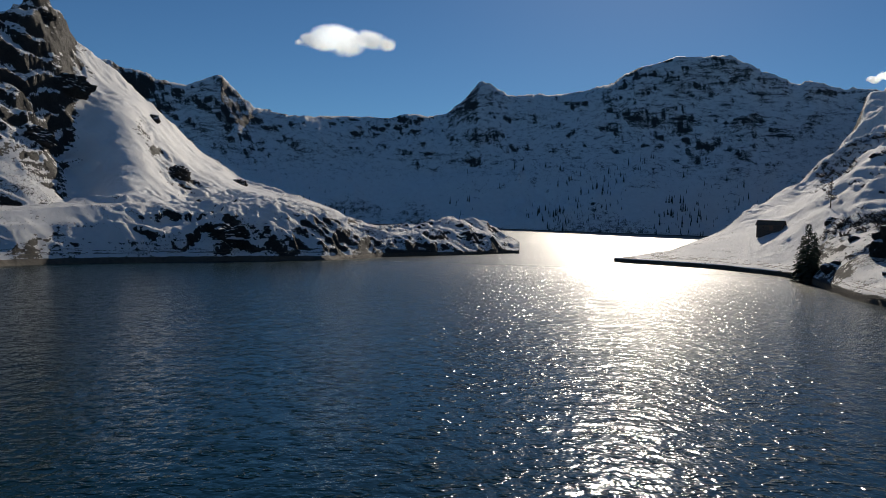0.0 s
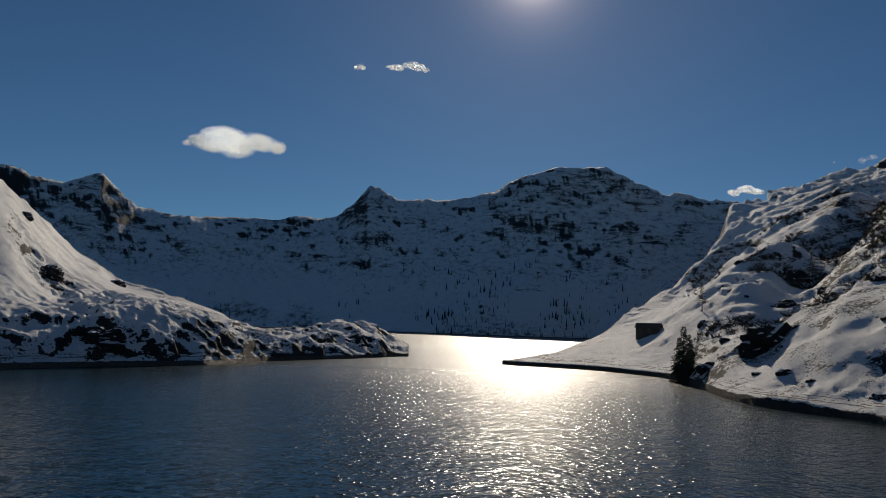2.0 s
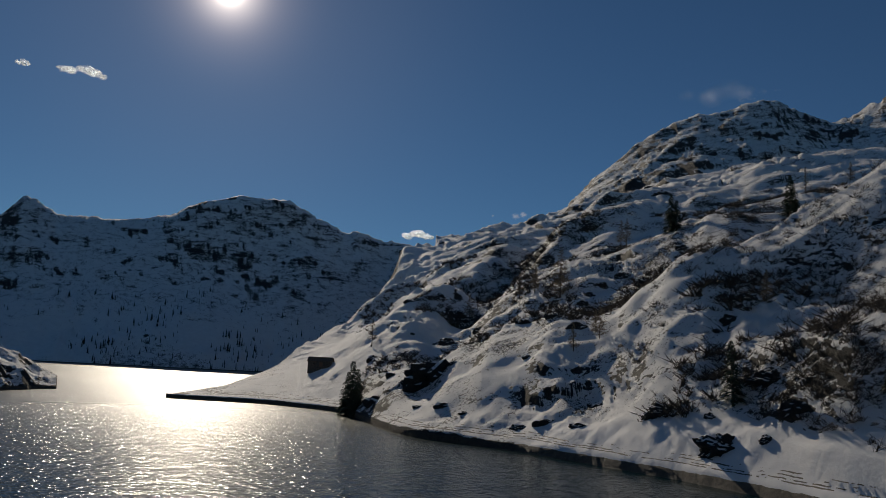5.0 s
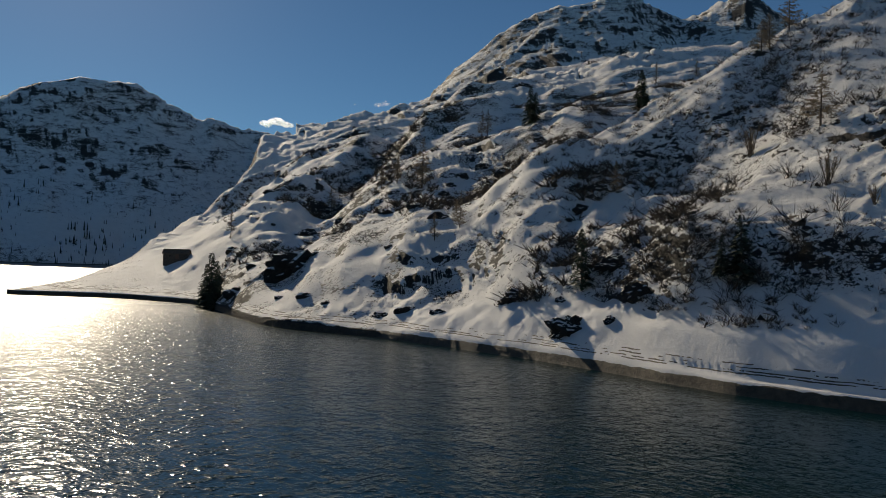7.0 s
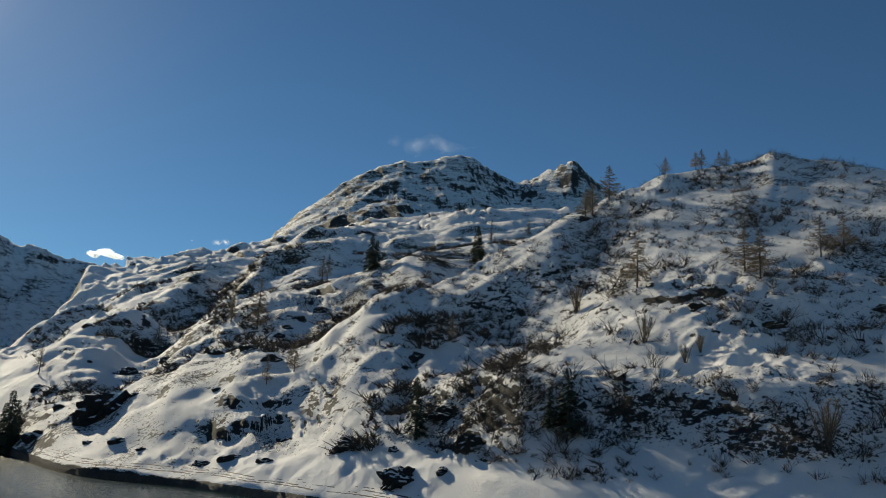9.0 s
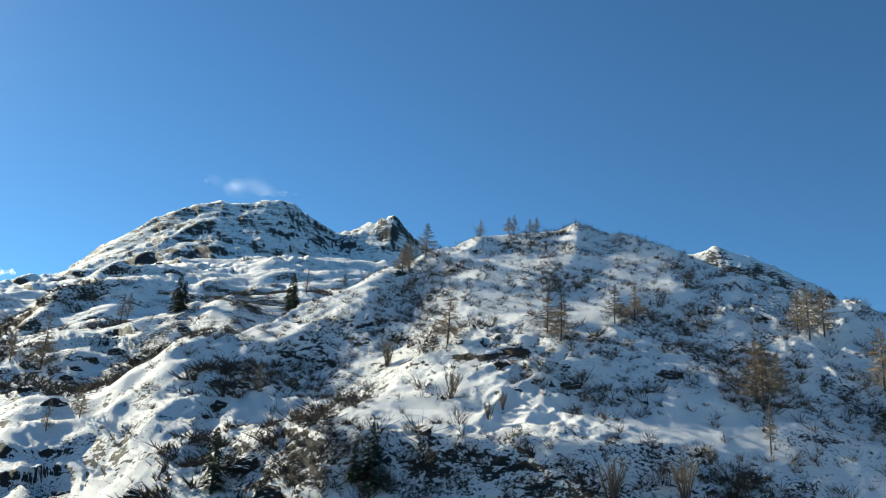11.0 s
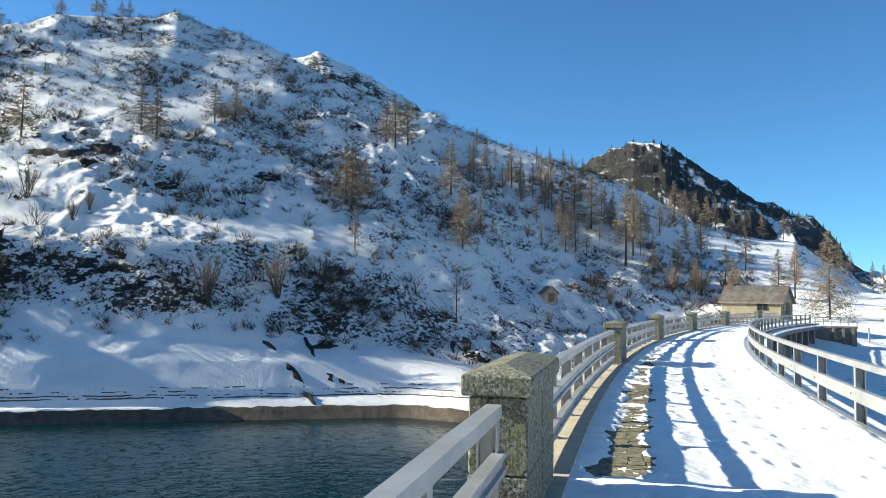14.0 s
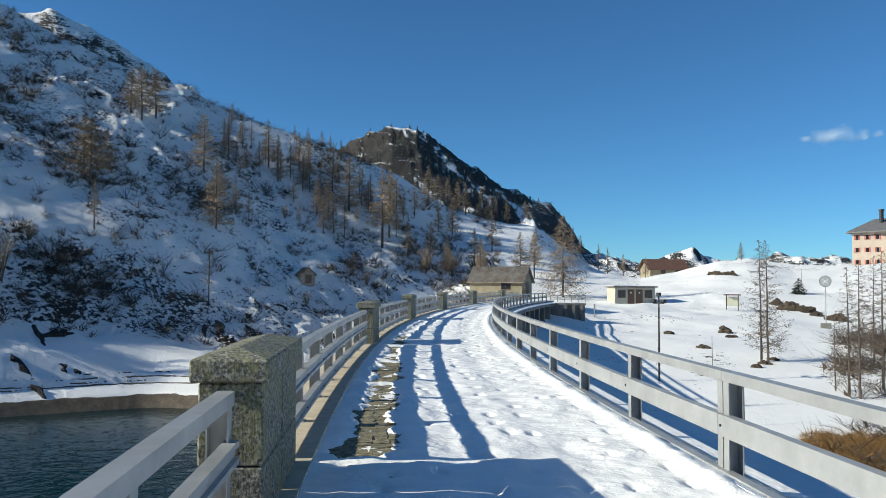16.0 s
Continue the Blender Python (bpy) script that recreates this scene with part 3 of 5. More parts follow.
    z = z + knobs * (1.8 * fractal(x, y, 8, 171, 4, 0.6, True) - 0.4)
    # broken rock: ledges with flat tops and steep faces, in patches, along beds that dip a little
    head = edge(az, -13.6, 14, 1.5) * np.clip((330 - r) / 30, 0, 1)
    cliff = np.exp(-(((r - sh - band(az, CLIFF_MID)) / 10) ** 4)) * edge(az, -121, -56, 4)
    upper = edge(az, -126, -58, 5) * np.clip((r - sh - band(az, BENCH_MID) - 6) / 12, 0, 1) * np.clip((230 - r) / 10, 0, 1)
    flank = edge(az, -66, -33, 3) * np.clip((r - sh - 10) / 14, 0, 1) * np.clip((900 - r) / 150, 0, 1)
    high = np.clip((r - 430) / 300, 0, 1) * edge(az, -90, 80, 4)
    lefty = edge(az, 12.5, 80, 2.5) * np.clip((r - 195) / 20, 0, 1) * np.clip((450 - r) / 20, 0, 1)
    patch = fractal(x, y, 34, 181, 3)
    strong = np.maximum.reduce([0.6 * head * np.clip(patch * 2.5 + 0.5, 0, 1), 0.55 * cliff * np.clip(patch * 3 + 0.5, 0, 1), 0.4 * upper * np.clip(patch * 3.2 - 0.1, 0, 1),
                                1.0 * flank * np.clip(patch * 3.0 + 0.3, 0, 1), 0.9 * lefty * np.clip(fractal(x, y, 60, 185, 3) * 2 + (az - 15.5) / 2.0, 0, 1), 0.8 * high * np.clip(fractal(x, y, 130, 187, 3) * 2.4 + 0.3, 0, 1)])
    strong = strong * dry * (1 - spit) * (1 - 0.95 * meadow)
    for size, share, seed in ((6.5, 0.8, 111), (2.3, 0.9, 115)):
        step = size * (1 + 1.6 * high)
        span = step * 3.2
        ph = (z + 0.10 * x + 0.07 * y) / step + 1.5 * fractal(x, y, span * 1.7, seed, 3) + 0.9 * fractal(x, y, span * 0.55, seed + 40, 3, 0.6)
        saw = ph - np.floor(ph)
        lift = np.where(saw < 0.72, saw / 0.72 * 0.12, 0.12 + (saw - 0.72) / 0.28 * 0.88) - saw
        z = z + strong * share * lift * step * np.clip(fractal(x, y, span * 1.3, seed + 60, 3) * 3 + 0.55, 0, 1) * (1 - (0.9 if size > 5 else 0.2) * cliff)
    return z


def stone(x, y, z):
    """How craggy the ground is, with bare cliffs on the high peaks and the mountain behind; how much low scrub pokes through the snow, and where the snow lies smooth."""
    r = np.hypot(x, y)
    az = np.degrees(np.arctan2(-x, y))
    az = np.where(az > 80, az - 360, az)
    back = edge(az, -150, -104, 3) * np.clip((r - 500) / 80, 0, 1)
    peak = edge(az, -90, -44, 4) * np.clip((r - 1050) / 120, 0, 1)
    cirque = edge(az, -44, 60, 4) * np.clip((z - 50) / 90, 0, 1) * np.clip((r - 900) / 200, 0, 1)
    cliffs = edge(az, 15, 60, 3) * np.clip((r - 210) / 60, 0, 1) * np.clip((600 - r) / 100, 0, 1)
    head = edge(az, -13.4, 9, 2) * np.clip((300 - r) / 20, 0, 1) * np.clip(fractal(x, y, 18, 161, 3) * 2 + 0.7, 0, 1)
    sh = band(az, BAY, 1.0)
    rocky = 0.04 * edge(az, -64, -31, 4) * np.clip((r - sh - 4) / 12, 0, 1) * np.clip((700 - r) / 200, 0, 1) * np.clip(fractal(x, y, 34, 163, 3) * 2.4, 0, 1)
    clean = np.maximum(0.2 * edge(az, -300, -117, 3) * np.clip((190 - r) / 40, 0, 1), edge(az, -119, -44, 3) * np.clip((sh + 13 - r) / 5, 0, 1))
    bench = np.exp(-(((r - sh - band(az, BENCH_MID)) / 8) ** 2)) * edge(az, -98, -58, 5)
    field = edge(az, 3.5, 17.5, 2) * np.clip((r - 218) / 12, 0, 1) * np.clip((430 - r) / 20, 0, 1) * np.clip(1.1 - 2.5 * np.clip(fractal(x, y, 40, 197, 3) - 0.25, 0, 1), 0, 1)
    low = edge(az, -44, 60, 4) * np.clip((75 - z) / 40, 0, 1) * np.clip((r - 900) / 100, 0, 1)
    cliff = np.exp(-(((r - sh - band(az, CLIFF_MID)) / 8) ** 4)) * edge(az, -104, -56, 4)
    shaded = edge(az, -124, -70, 4) * np.clip((228 - r) / 15, 0, 1) * (1 - 0.45 * cliff)
    bluff = edge(az, 1, 80, 2) * np.clip((232 - r) / 12, 0, 1)
    brow = edge(az, -40, -28, 2) * np.clip((r - 225) / 20, 0, 1) * np.clip((700 - r) / 60, 0, 1)
    # level rock beds that show in broken lines on the far slopes
    lay = fractal(np.radians(az) * 1250, z * 4.0, 24, 191, 4, 0.7) + 0.5 * fractal(x, y, 150, 195, 3)
    beds = 0.32 * np.clip(lay * 2.6 - 0.5, 0, 1) * np.maximum(cirque, 1.1 * peak) - 0.02 * cirque
    hollow = 0.10 * edge(az, -74, -46, 4) * np.clip((190 - r) / 30, 0, 1)
    # snow lies in gullies that slant down the mountain behind the hill
    side = -np.radians(az) * 600 + 0.6 * z
    gully = np.clip(fractal(side, (z - 0.6 * np.radians(az) * 600) * 0.14, 9, 207, 4, 0.75) * 3.4 - 0.25, 0, 1) * back
    bare = 0.28 * back - 0.36 * gully + 0.03 * peak + 0.01 * cirque + beds - 0.08 * low - 0.02 * cliffs - 0.02 * head + rocky - 0.3 * clean - 0.14 * bench - 0.3 * field - 0.13 * shaded - 0.16 * bluff - 0.2 * brow - hollow - 0.06 * edge(az, -64, -33, 4) * np.clip((700 - r) / 200, 0, 1) * np.clip((r - sh - 10) / 10, 0, 1)
    scrub = 0.05 * cliff + 0.005 * shaded - 0.3 * clean - 0.12 * bench - 0.3 * field - 0.3 * brow - 0.1 * low + 0.16 * low * np.clip(fractal(x, y, 90, 203, 3) * 2.5 + 0.2, 0, 1) * np.clip((45 - z) / 30, 0, 1) - 0.03 * bluff + 0.05 * edge(az, -66, -33, 4) * np.clip((r - sh - 12) / 12, 0, 1) * np.clip((600 - r) / 200, 0, 1) * np.clip(fractal(x, y, 26, 199, 3) * 3 + 0.3, 0, 1)
    calm = np.maximum.reduce([edge(az, -300, -116, 4) * np.clip((230 - r) / 40, 0, 1), 0.6 * clean, 0.5 * field])
    return bare, scrub, calm


def part(name, bm, material, parent=None, label="", smooth=False):
    me = bpy.data.meshes.new(name)
    bm.to_mesh(me)
    bm.free()
    me.materials.append(material)
    if smooth:
        me.shade_smooth()
    ob = new(name, me)
    ob.parent = parent
    if label:
        ob["label"] = label
    return ob


def sheet(name, xs, ys, zs, material):
    """A grid of quads from arrays."""
    n, m = xs.shape
    me = bpy.data.meshes.new(name)
    co = np.stack([xs, ys, zs], -1).reshape(-1, 3).astype(np.float32)
    i = np.arange(n * m).reshape(n, m)
    quads = np.stack([i[:-1, :-1], i[:-1, 1:], i[1:, 1:], i[1:, :-1]], -1).reshape(-1, 4)
    me.vertices.add(len(co))
    me.vertices.foreach_set("co", co.ravel())
    me.loops.add(quads.size)
    me.loops.foreach_set("vertex_index", quads.ravel().astype(np.int32))
    me.polygons.add(len(quads))
    me.polygons.foreach_set("loop_start", np.arange(0, quads.size, 4, dtype=np.int32))
    me.update(calc_edges=True)
    me.materials.append(material)
    me.shade_smooth()
    return new(name, me)


bearings = np.concatenate([np.arange(-280, -152, 1.6), np.arange(-152, 24, STEP_AZ), np.arange(24, 80.1, 1.6)])
# rows follow the shore: few below the lake, most on the near slopes
NEAR = [(80, 76), (60, 96), (40, 136), (21, 164), (14.5, 178), (7.2, 190), (-0.7, 206), (-8, 246), (-14, 262), (-20, 245), (-26.5, 236), (-31.85, 210), (-35, 154), (-37.4, 141), (-47.9, 118), (-56, 102), (-64.6, 88),
        (-69, 82), (-75, 79), (-81, 77), (-108, 76), (-112, 70), (-118, 24), (-280, 14)]
MIDWAY = [(80, 430), (-14, 430), (-20, 400), (-27, 420), (-32, 520), (-38, 800), (-46, 800), (-52, 700), (-60, 430), (-67, 245), (-75, 226), (-120, 205), (-152, 235), (-280, 235)]
n0, n1 = band(bearings, NEAR, 1.0), band(bearings, MIDWAY, 2.0)
reach = np.concatenate([np.linspace(0.01, 1, 9)[:-1, None] * n0, n0 * (n1 / n0) ** np.linspace(0, 1, 350)[:-1, None], n1 * (1600 / n1) ** np.linspace(0, 1, 180)[:, None], np.linspace(1660, 2900, 12)[:, None] * np.ones_like(n0)])
A, RR = np.broadcast_to(np.radians(bearings), reach.shape), reach
GX, GY = -RR * np.sin(A), RR * np.cos(A)
GZ = landform(GX, GY)
terrain = sheet("ground", GX, GY, GZ, snowy_rock)
for layer, values in zip(("stone", "scrub", "calm"), stone(GX, GY, GZ)):
    terrain.data.attributes.new(layer, "FLOAT", "POINT").data.foreach_set("value", values.astype(np.float32).ravel())
ground = tagged(terrain, "snow-covered alpine slopes with dark rock showing through round a lake", "mountain terrain", kind="structure")

# ---- lake ----
wa, wr = np.meshgrid(np.radians(np.linspace(-128, 80, 60)), np.concatenate([[0.01, 2], np.geomspace(10, 1600, 30)]))
water = tagged(sheet("water", -wr * np.sin(wa), wr * np.cos(wa), np.full_like(wr, WATER), lake_water), "dark blue rippled lake water with glittering sunlight", "lake", kind="structure")

# ---- helpers for things ----
def spot(az, r, lift=0.0):
    """The place on the ground at a bearing and distance."""
    a = radians(az)
    x, y = -r * math.sin(a), r * math.cos(a)
    return Vector((x, y, float(landform(np.array([x]), np.array([y]))[0]) + lift))


def thing(name, place, label, category, group="", kind=""):
    ob = new(name)
    ob.empty_display_size = 0.2
    ob.location = place
    return tagged(ob, label, category, group, kind)


def box(bm, lo, hi, bevel=0.0):
    """A box between two corners, with its edges broken where bevel is given."""
    made = bmesh.ops.create_cube(bm, size=1.0)["verts"]
    for v in made:
        v.co = Vector([lo[k] + (v.co[k] + 0.5) * (hi[k] - lo[k]) for k in range(3)])
    if bevel:
        bmesh.ops.bevel(bm, geom=list({e for v in made for e in v.link_edges}), offset=bevel, segments=1, affect="EDGES")
    return bm


def tube(bm, a, b, ra, rb, sides=6, cap=True):
    d = (Vector(b) - Vector(a)).normalized()
    u = d.orthogonal().normalized()
    w = d.cross(u)
    rings = []
    for c, rad in ((Vector(a), ra), (Vector(b), rb)):
        rings.append([bm.verts.new(c + (u * math.cos(k * math.tau / sides) + w * math.sin(k * math.tau / sides)) * rad) for k in range(sides)])
    for k in range(sides):
        bm.faces.new((rings[0][k], rings[0][(k + 1) % sides], rings[1][(k + 1) % sides], rings[1][k]))
    if cap:
        bm.faces.new(rings[1])
        bm.faces.new(rings[0][::-1])
    return bm


def triangles(name, co, material, parent=None):
    """A mesh of loose triangles from an array of shape (n, 3, 3)."""
    co = np.asarray(co, np.float32).reshape(-1, 3)
    me = bpy.data.meshes.new(name)
    n = len(co)
    me.vertices.add(n)
    me.vertices.foreach_set("co", co.ravel())
    me.loops.add(n)
    me.loops.foreach_set("vertex_index", np.arange(n, dtype=np.int32))
    me.polygons.add(n // 3)
    me.polygons.foreach_set("loop_start", np.arange(0, n, 3, dtype=np.int32))
    me.update(calc_edges=True)
    me.materials.append(material)
    ob = new(name, me)
    ob.parent = parent
    return ob


# ---- dam ----
START = math.atan2(-ARC[1], -ARC[0])


def on_dam(s, out=0.0, z=0.0):
    """A place on the dam: metres along its crest from the eye, metres towards the lake, height."""
    a = START - s / DAM_R
    return Vector((ARC[0] + (DAM_R + out) * math.cos(a), ARC[1] + (DAM_R + out) * math.sin(a), z))


def dam_pose(s, out=0.0, z=0.0):
    """A pose with x along the dam and y towards the lake."""
    return Matrix.Translation(on_dam(s, out, z)) @ Matrix.Rotation(START - s / DAM_R - math.pi / 2, 4, "Z")


def sweep(bm, profile, s0, s1, step=2.0):
    """A closed profile of (out, z) drawn along the dam."""
    n = max(1, math.ceil((s1 - s0) / step))
    rings = [[bm.verts.new(on_dam(s0 + (s1 - s0) * k / n, o, z)) for o, z in profile] for k in range(n + 1)]
    m = len(profile)
    for a, b in zip(rings, rings[1:]):
        for k in range(m):
            bm.faces.new((a[k], a[(k + 1) % m], b[(k + 1) % m], b[k]))
    bm.faces.new(rings[0][::-1])
    bm.faces.new(rings[-1])
    bmesh.ops.recalc_face_normals(bm, faces=bm.faces[:])
    return bm


def bar(o0, o1, z0, z1):
    return [(o0, z0), (o1, z0), (o1, z1), (o0, z1)]


DAM_FROM, DAM_TO = -120.0, 96.0
LAKE_EDGE, DRY_EDGE = 1.3, -3.45
dam = thing("dam", (0, 0, 0), "curved grey concrete dam with a snowy road on its crest", "dam", kind="structure")
part("dam_wall", sweep(bmesh.new(), [(LAKE_EDGE, -0.12), (LAKE_EDGE + 0.3, -24), (-6.0, -24), (-3.2, -9.5), (-3.0, -0.5), (DRY_EDGE, -0.45), (DRY_EDGE, -0.12)], DAM_FROM, DAM_TO), concrete, dam)
for k in range(24):
    at = 2.0 + 4.0 * k
    bm = bmesh.new()
    box(bm, (-0.35, -0.5, -9.5), (0.35, 0.22, -0.46), 0.03)
    ob = part("pilaster", bm, concrete, dam)
    ob.matrix_basis = dam_pose(at, -3.45, 0)
part("ledge", sweep(bmesh.new(), bar(-4.08, DRY_EDGE - 0.004, -0.62, -0.34), DAM_FROM, DAM_TO - 3), concrete, dam)
part("ledge_snow", sweep(bmesh.new(), [(-4.1, -0.336), (DRY_EDGE - 0.006, -0.336), (DRY_EDGE - 0.006, -0.22), (-3.7, -0.25), (-4.03, -0.27)], DAM_FROM, DAM_TO - 3), road_snow, dam)
part("kerb", sweep(bmesh.new(), bar(0.5, 0.66, -0.1, 0.045), -30, DAM_TO, 1.0), kerb_stone, dam)
part("footing", sweep(bmesh.new(), bar(0.66, LAKE_EDGE - 0.003, -0.118, 0.03), -30, DAM_TO, 1.0), kerb_stone, dam)

# snow on the road, thin over the paving where wheels have run


def snow_cover(s, o):
    """The height of the snow on the road."""
    along, across = np.asarray(s, float), np.asarray(o, float)
    z = 0.01 + 0.018 * fractal(along, across * 1.2, 1.3, 201, 3) + 0.031 * fractal(along, across, 0.33, 205, 4)
    for c, w in ((-1.0, 0.22), (-2.1, 0.25)):
        z = z - 0.025 * np.exp(-(((across - c - 0.12 * np.sin(along / 9)) / w) ** 2))
    # footprints
    u, v = along / 0.62, across / 0.42
    iu, iv = np.floor(u).astype(np.int64), np.floor(v).astype(np.int64)
    pick = hash2(iu, iv, 9)
    d2 = ((u - iu - 0.5 - 0.2 * hash2(iu, iv, 5)) / 0.19) ** 2 + ((v - iv - 0.5 - 0.2 * hash2(iu, iv, 6)) / 0.14) ** 2
    z = z - 0.055 * np.exp(-d2 * d2) * (pick > 0.15)
    # bare wheel track
    e = 0.6 * fractal(along, across, 0.8, 211, 3) + 0.4 * fractal(along, across, 0.22, 213, 3)
    bare = np.clip((0.27 + 0.10 * fractal(along, 0 * across, 2.6, 215, 2) - np.abs(across + 0.03 - 0.06 * np.sin(along / 3)) + 0.34 * e) / 0.10, 0, 1)
    gap = np.clip((fractal(along, 0.3 * across, 0.7, 221, 3) + 0.62) / 0.25, 0, 1) * np.clip((along - 7.1 + 0.5 * e) / 0.25, 0, 1) * np.clip((48 - along) / 10, 0, 1)
    z = z - 0.06 * bare * gap
    return z + 0.05 * np.exp(-((across + 2.95) / 0.12) ** 2)


ss = np.concatenate([np.arange(-30, -2, 0.5), np.arange(-2, 22, 0.045), np.arange(22, 50, 0.1), np.arange(50, DAM_TO + 0.01, 0.3)])
oo = np.arange(-3.05, 0.53, 0.045)
S, O = np.meshgrid(ss, oo, indexing="ij")
ANG = START - S / DAM_R
snow = sheet("road_snow", ARC[0] + (DAM_R + O) * np.cos(ANG), ARC[1] + (DAM_R + O) * np.sin(ANG), snow_cover(S, O), road_snow)
snow.parent = dam
snow["label"] = "trodden snow with footprints and wheel tracks"
part("deck", sweep(bmesh.new(), bar(DRY_EDGE + 0.003, 0.55, -0.118, -0.075), -30, DAM_TO, 2.0), paving, dam)
part("snow_edge", sweep(bmesh.new(), [(-3.44, -0.11), (-3.05, -0.11), (-3.05, 0.02), (-3.2, -0.02), (-3.42, -0.07)], -30, DAM_TO, 2.0), road_snow, dam)

# ---- pillars and guard rails on the lake side ----
PILLARS = [-42.0, -26.0, -10.0, 6.36, 23.0, 38.9, 54.9, 71.0, 87.0]


def build_pillar():
    p = thing("stone_pillar", (0, 0, 0), "lichen-covered granite pillar with a pyramid cap beside the dam road", "pillar", "pillars along the dam")
    for x0, x1 in ((-1.0, -0.02), (0.02, 1.0)):
        bm = bmesh.new()
        for k in range(2):
            z0, z1 = -0.1 + k * 0.55, -0.1 + (k + 1) * 0.55 - 0.005
            j = 0.004 * k
            box(bm, (x0 + j, -0.215 + j, z0), (x1 - j, 0.215 - j, z1), 0.012)
        part("shaft", bm, granite, p)
    bm = bmesh.new()
    for x0, x1, tip in ((-1.06, -0.012, -0.55), (0.012, 1.06, 0.55)):
        lo = [bm.verts.new((x, y, 1.003)) for x, y in ((x0, -0.257), (x1, -0.257), (x1, 0.257), (x0, 0.257))]
        hi = [bm.verts.new((v.co.x, v.co.y, 1.15)) for v in lo]
        a, b = bm.verts.new((-0.75 if tip < 0 else x0, 0, 1.215)), bm.verts.new((x1 if tip < 0 else 0.75, 0, 1.215))
        bm.faces.new(lo[::-1])
        for k in range(4):
            bm.faces.new((lo[k], lo[(k + 1) % 4], hi[(k + 1) % 4], hi[k]))
        bm.faces.new((hi[0], hi[1], b, a))
        bm.faces.new((hi[2], hi[3], a, b))
        bm.faces.new((hi[1], hi[2], b))
        bm.faces.new((hi[3], hi[0], a))
    bmesh.ops.bevel(bm, geom=[e for e in bm.edges if abs(e.verts[0].co.z - e.verts[1].co.z) < 0.2], offset=0.012, segments=1, affect="EDGES")
    part("cap", bm, granite, p)
    return p


first_pillar = build_pillar()
first_pillar.matrix_basis = dam_pose(PILLARS[0], 0.85)
for at in PILLARS[1:]:
    copy_thing(first_pillar, dam_pose(at, 0.85))


def beam_profile(o, z, w, h):
    """A folded steel beam with two shallow grooves on its face."""
    q = w * 0.3
    return [(o - w / 2, z - h / 2), (o + w / 2, z - h / 2), (o + w / 2, z + h / 2), (o - w / 2, z + h / 2), (o - w / 2, z + h * 0.25), (o - w / 2 + q, z + h * 0.18), (o - w / 2 + q, z - h * 0.18), (o - w / 2, z - h * 0.25)]


def rail_bay(s0, s1, out, face, spacing, top, mid, low, foot, label, group):
    """Rails and posts between two places along the dam; face: -1 where the road lies inside, +1 outside."""
    rail = thing("guard_rail", on_dam((s0 + s1) / 2, out, 0), label, "guard rail", group)
    back = Matrix.Translation(-rail.location)

    def add(name, bm, mat=steel):
        bm.transform(back)
        return part(name, bm, mat, rail)

    add("top_rail", sweep(bmesh.new(), bar(out - 0.055, out + 0.055, top - 0.05, top + 0.04), s0, s1, 1.5))
    add("mid_rail", sweep(bmesh.new(), beam_profile(out + face * 0.045, mid, 0.09, 0.19 if face > 0 else 0.15), s0, s1, 1.5))
    add("low_rail", sweep(bmesh.new(), beam_profile(out + face * 0.045, low, 0.09, 0.15), s0, s1, 1.5))
    n = max(2, round((s1 - s0) / spacing))
    shared = None
    for k in range(n + 1):
        at = s0 + 0.06 + (s1 - s0 - 0.12) * k / n
        m = back @ dam_pose(at, out - face * 0.03)
        if shared is None:
            bm = bmesh.new()
            box(bm, (0.047, -0.07, foot), (0.055, 0.07, top - 0.05))
            box(bm, (-0.055, -0.07, foot), (0.047, -0.06, top - 0.051))
            box(bm, (-0.055, 0.06, foot), (0.047, 0.07, top - 0.051))
            box(bm, (-0.09, -0.1, foot - 0.02), (0.09, 0.1, foot), 0.004)
            ob = part("post", bm, steel, rail)
            shared = ob.data
        else:
            ob = new("post", shared)
            ob.parent = rail
        ob.matrix_basis = m
    for k in range(n):
        at = s0 + 0.06 + (s1 - s0 - 0.12) * (k + 1) / n
        for z in (mid, low):
            bm = bmesh.new()
            p = on_dam(at, out + face * 0.091, z)
            q = on_dam(at, out + face * 0.102, z)
            tube(bm, p, q, 0.014, 0.012, 6)
            if at < 20:
                add("bolt", bm, dark_metal)
            else:
                bm.free()
    return rail


for a, b in zip(PILLARS, PILLARS[1:]):
    if b > -12:
        rail_bay(a + 1.12, b - 1.12, 0.86, -1, 2.0, 0.92, 0.575, 0.19, 0.04, "galvanised steel guard rail with three bars between stone pillars", "lake-side rails")
rail_bay(PILLARS[-1] + 1.12, DAM_TO, 0.86, -1, 2.0, 0.92, 0.575, 0.19, 0.04, "galvanised steel guard rail with three bars between stone pillars", "lake-side rails")
for k in range(8):
    s0 = -21.11 + 14.1 * k
    rail_bay(s0, s0 + 14.09, -3.26, 1, 2.82, 0.84, 0.40, -0.07, -0.45, "galvanised steel guard rail with three bars over the dam's dry side", "dry-side rails")

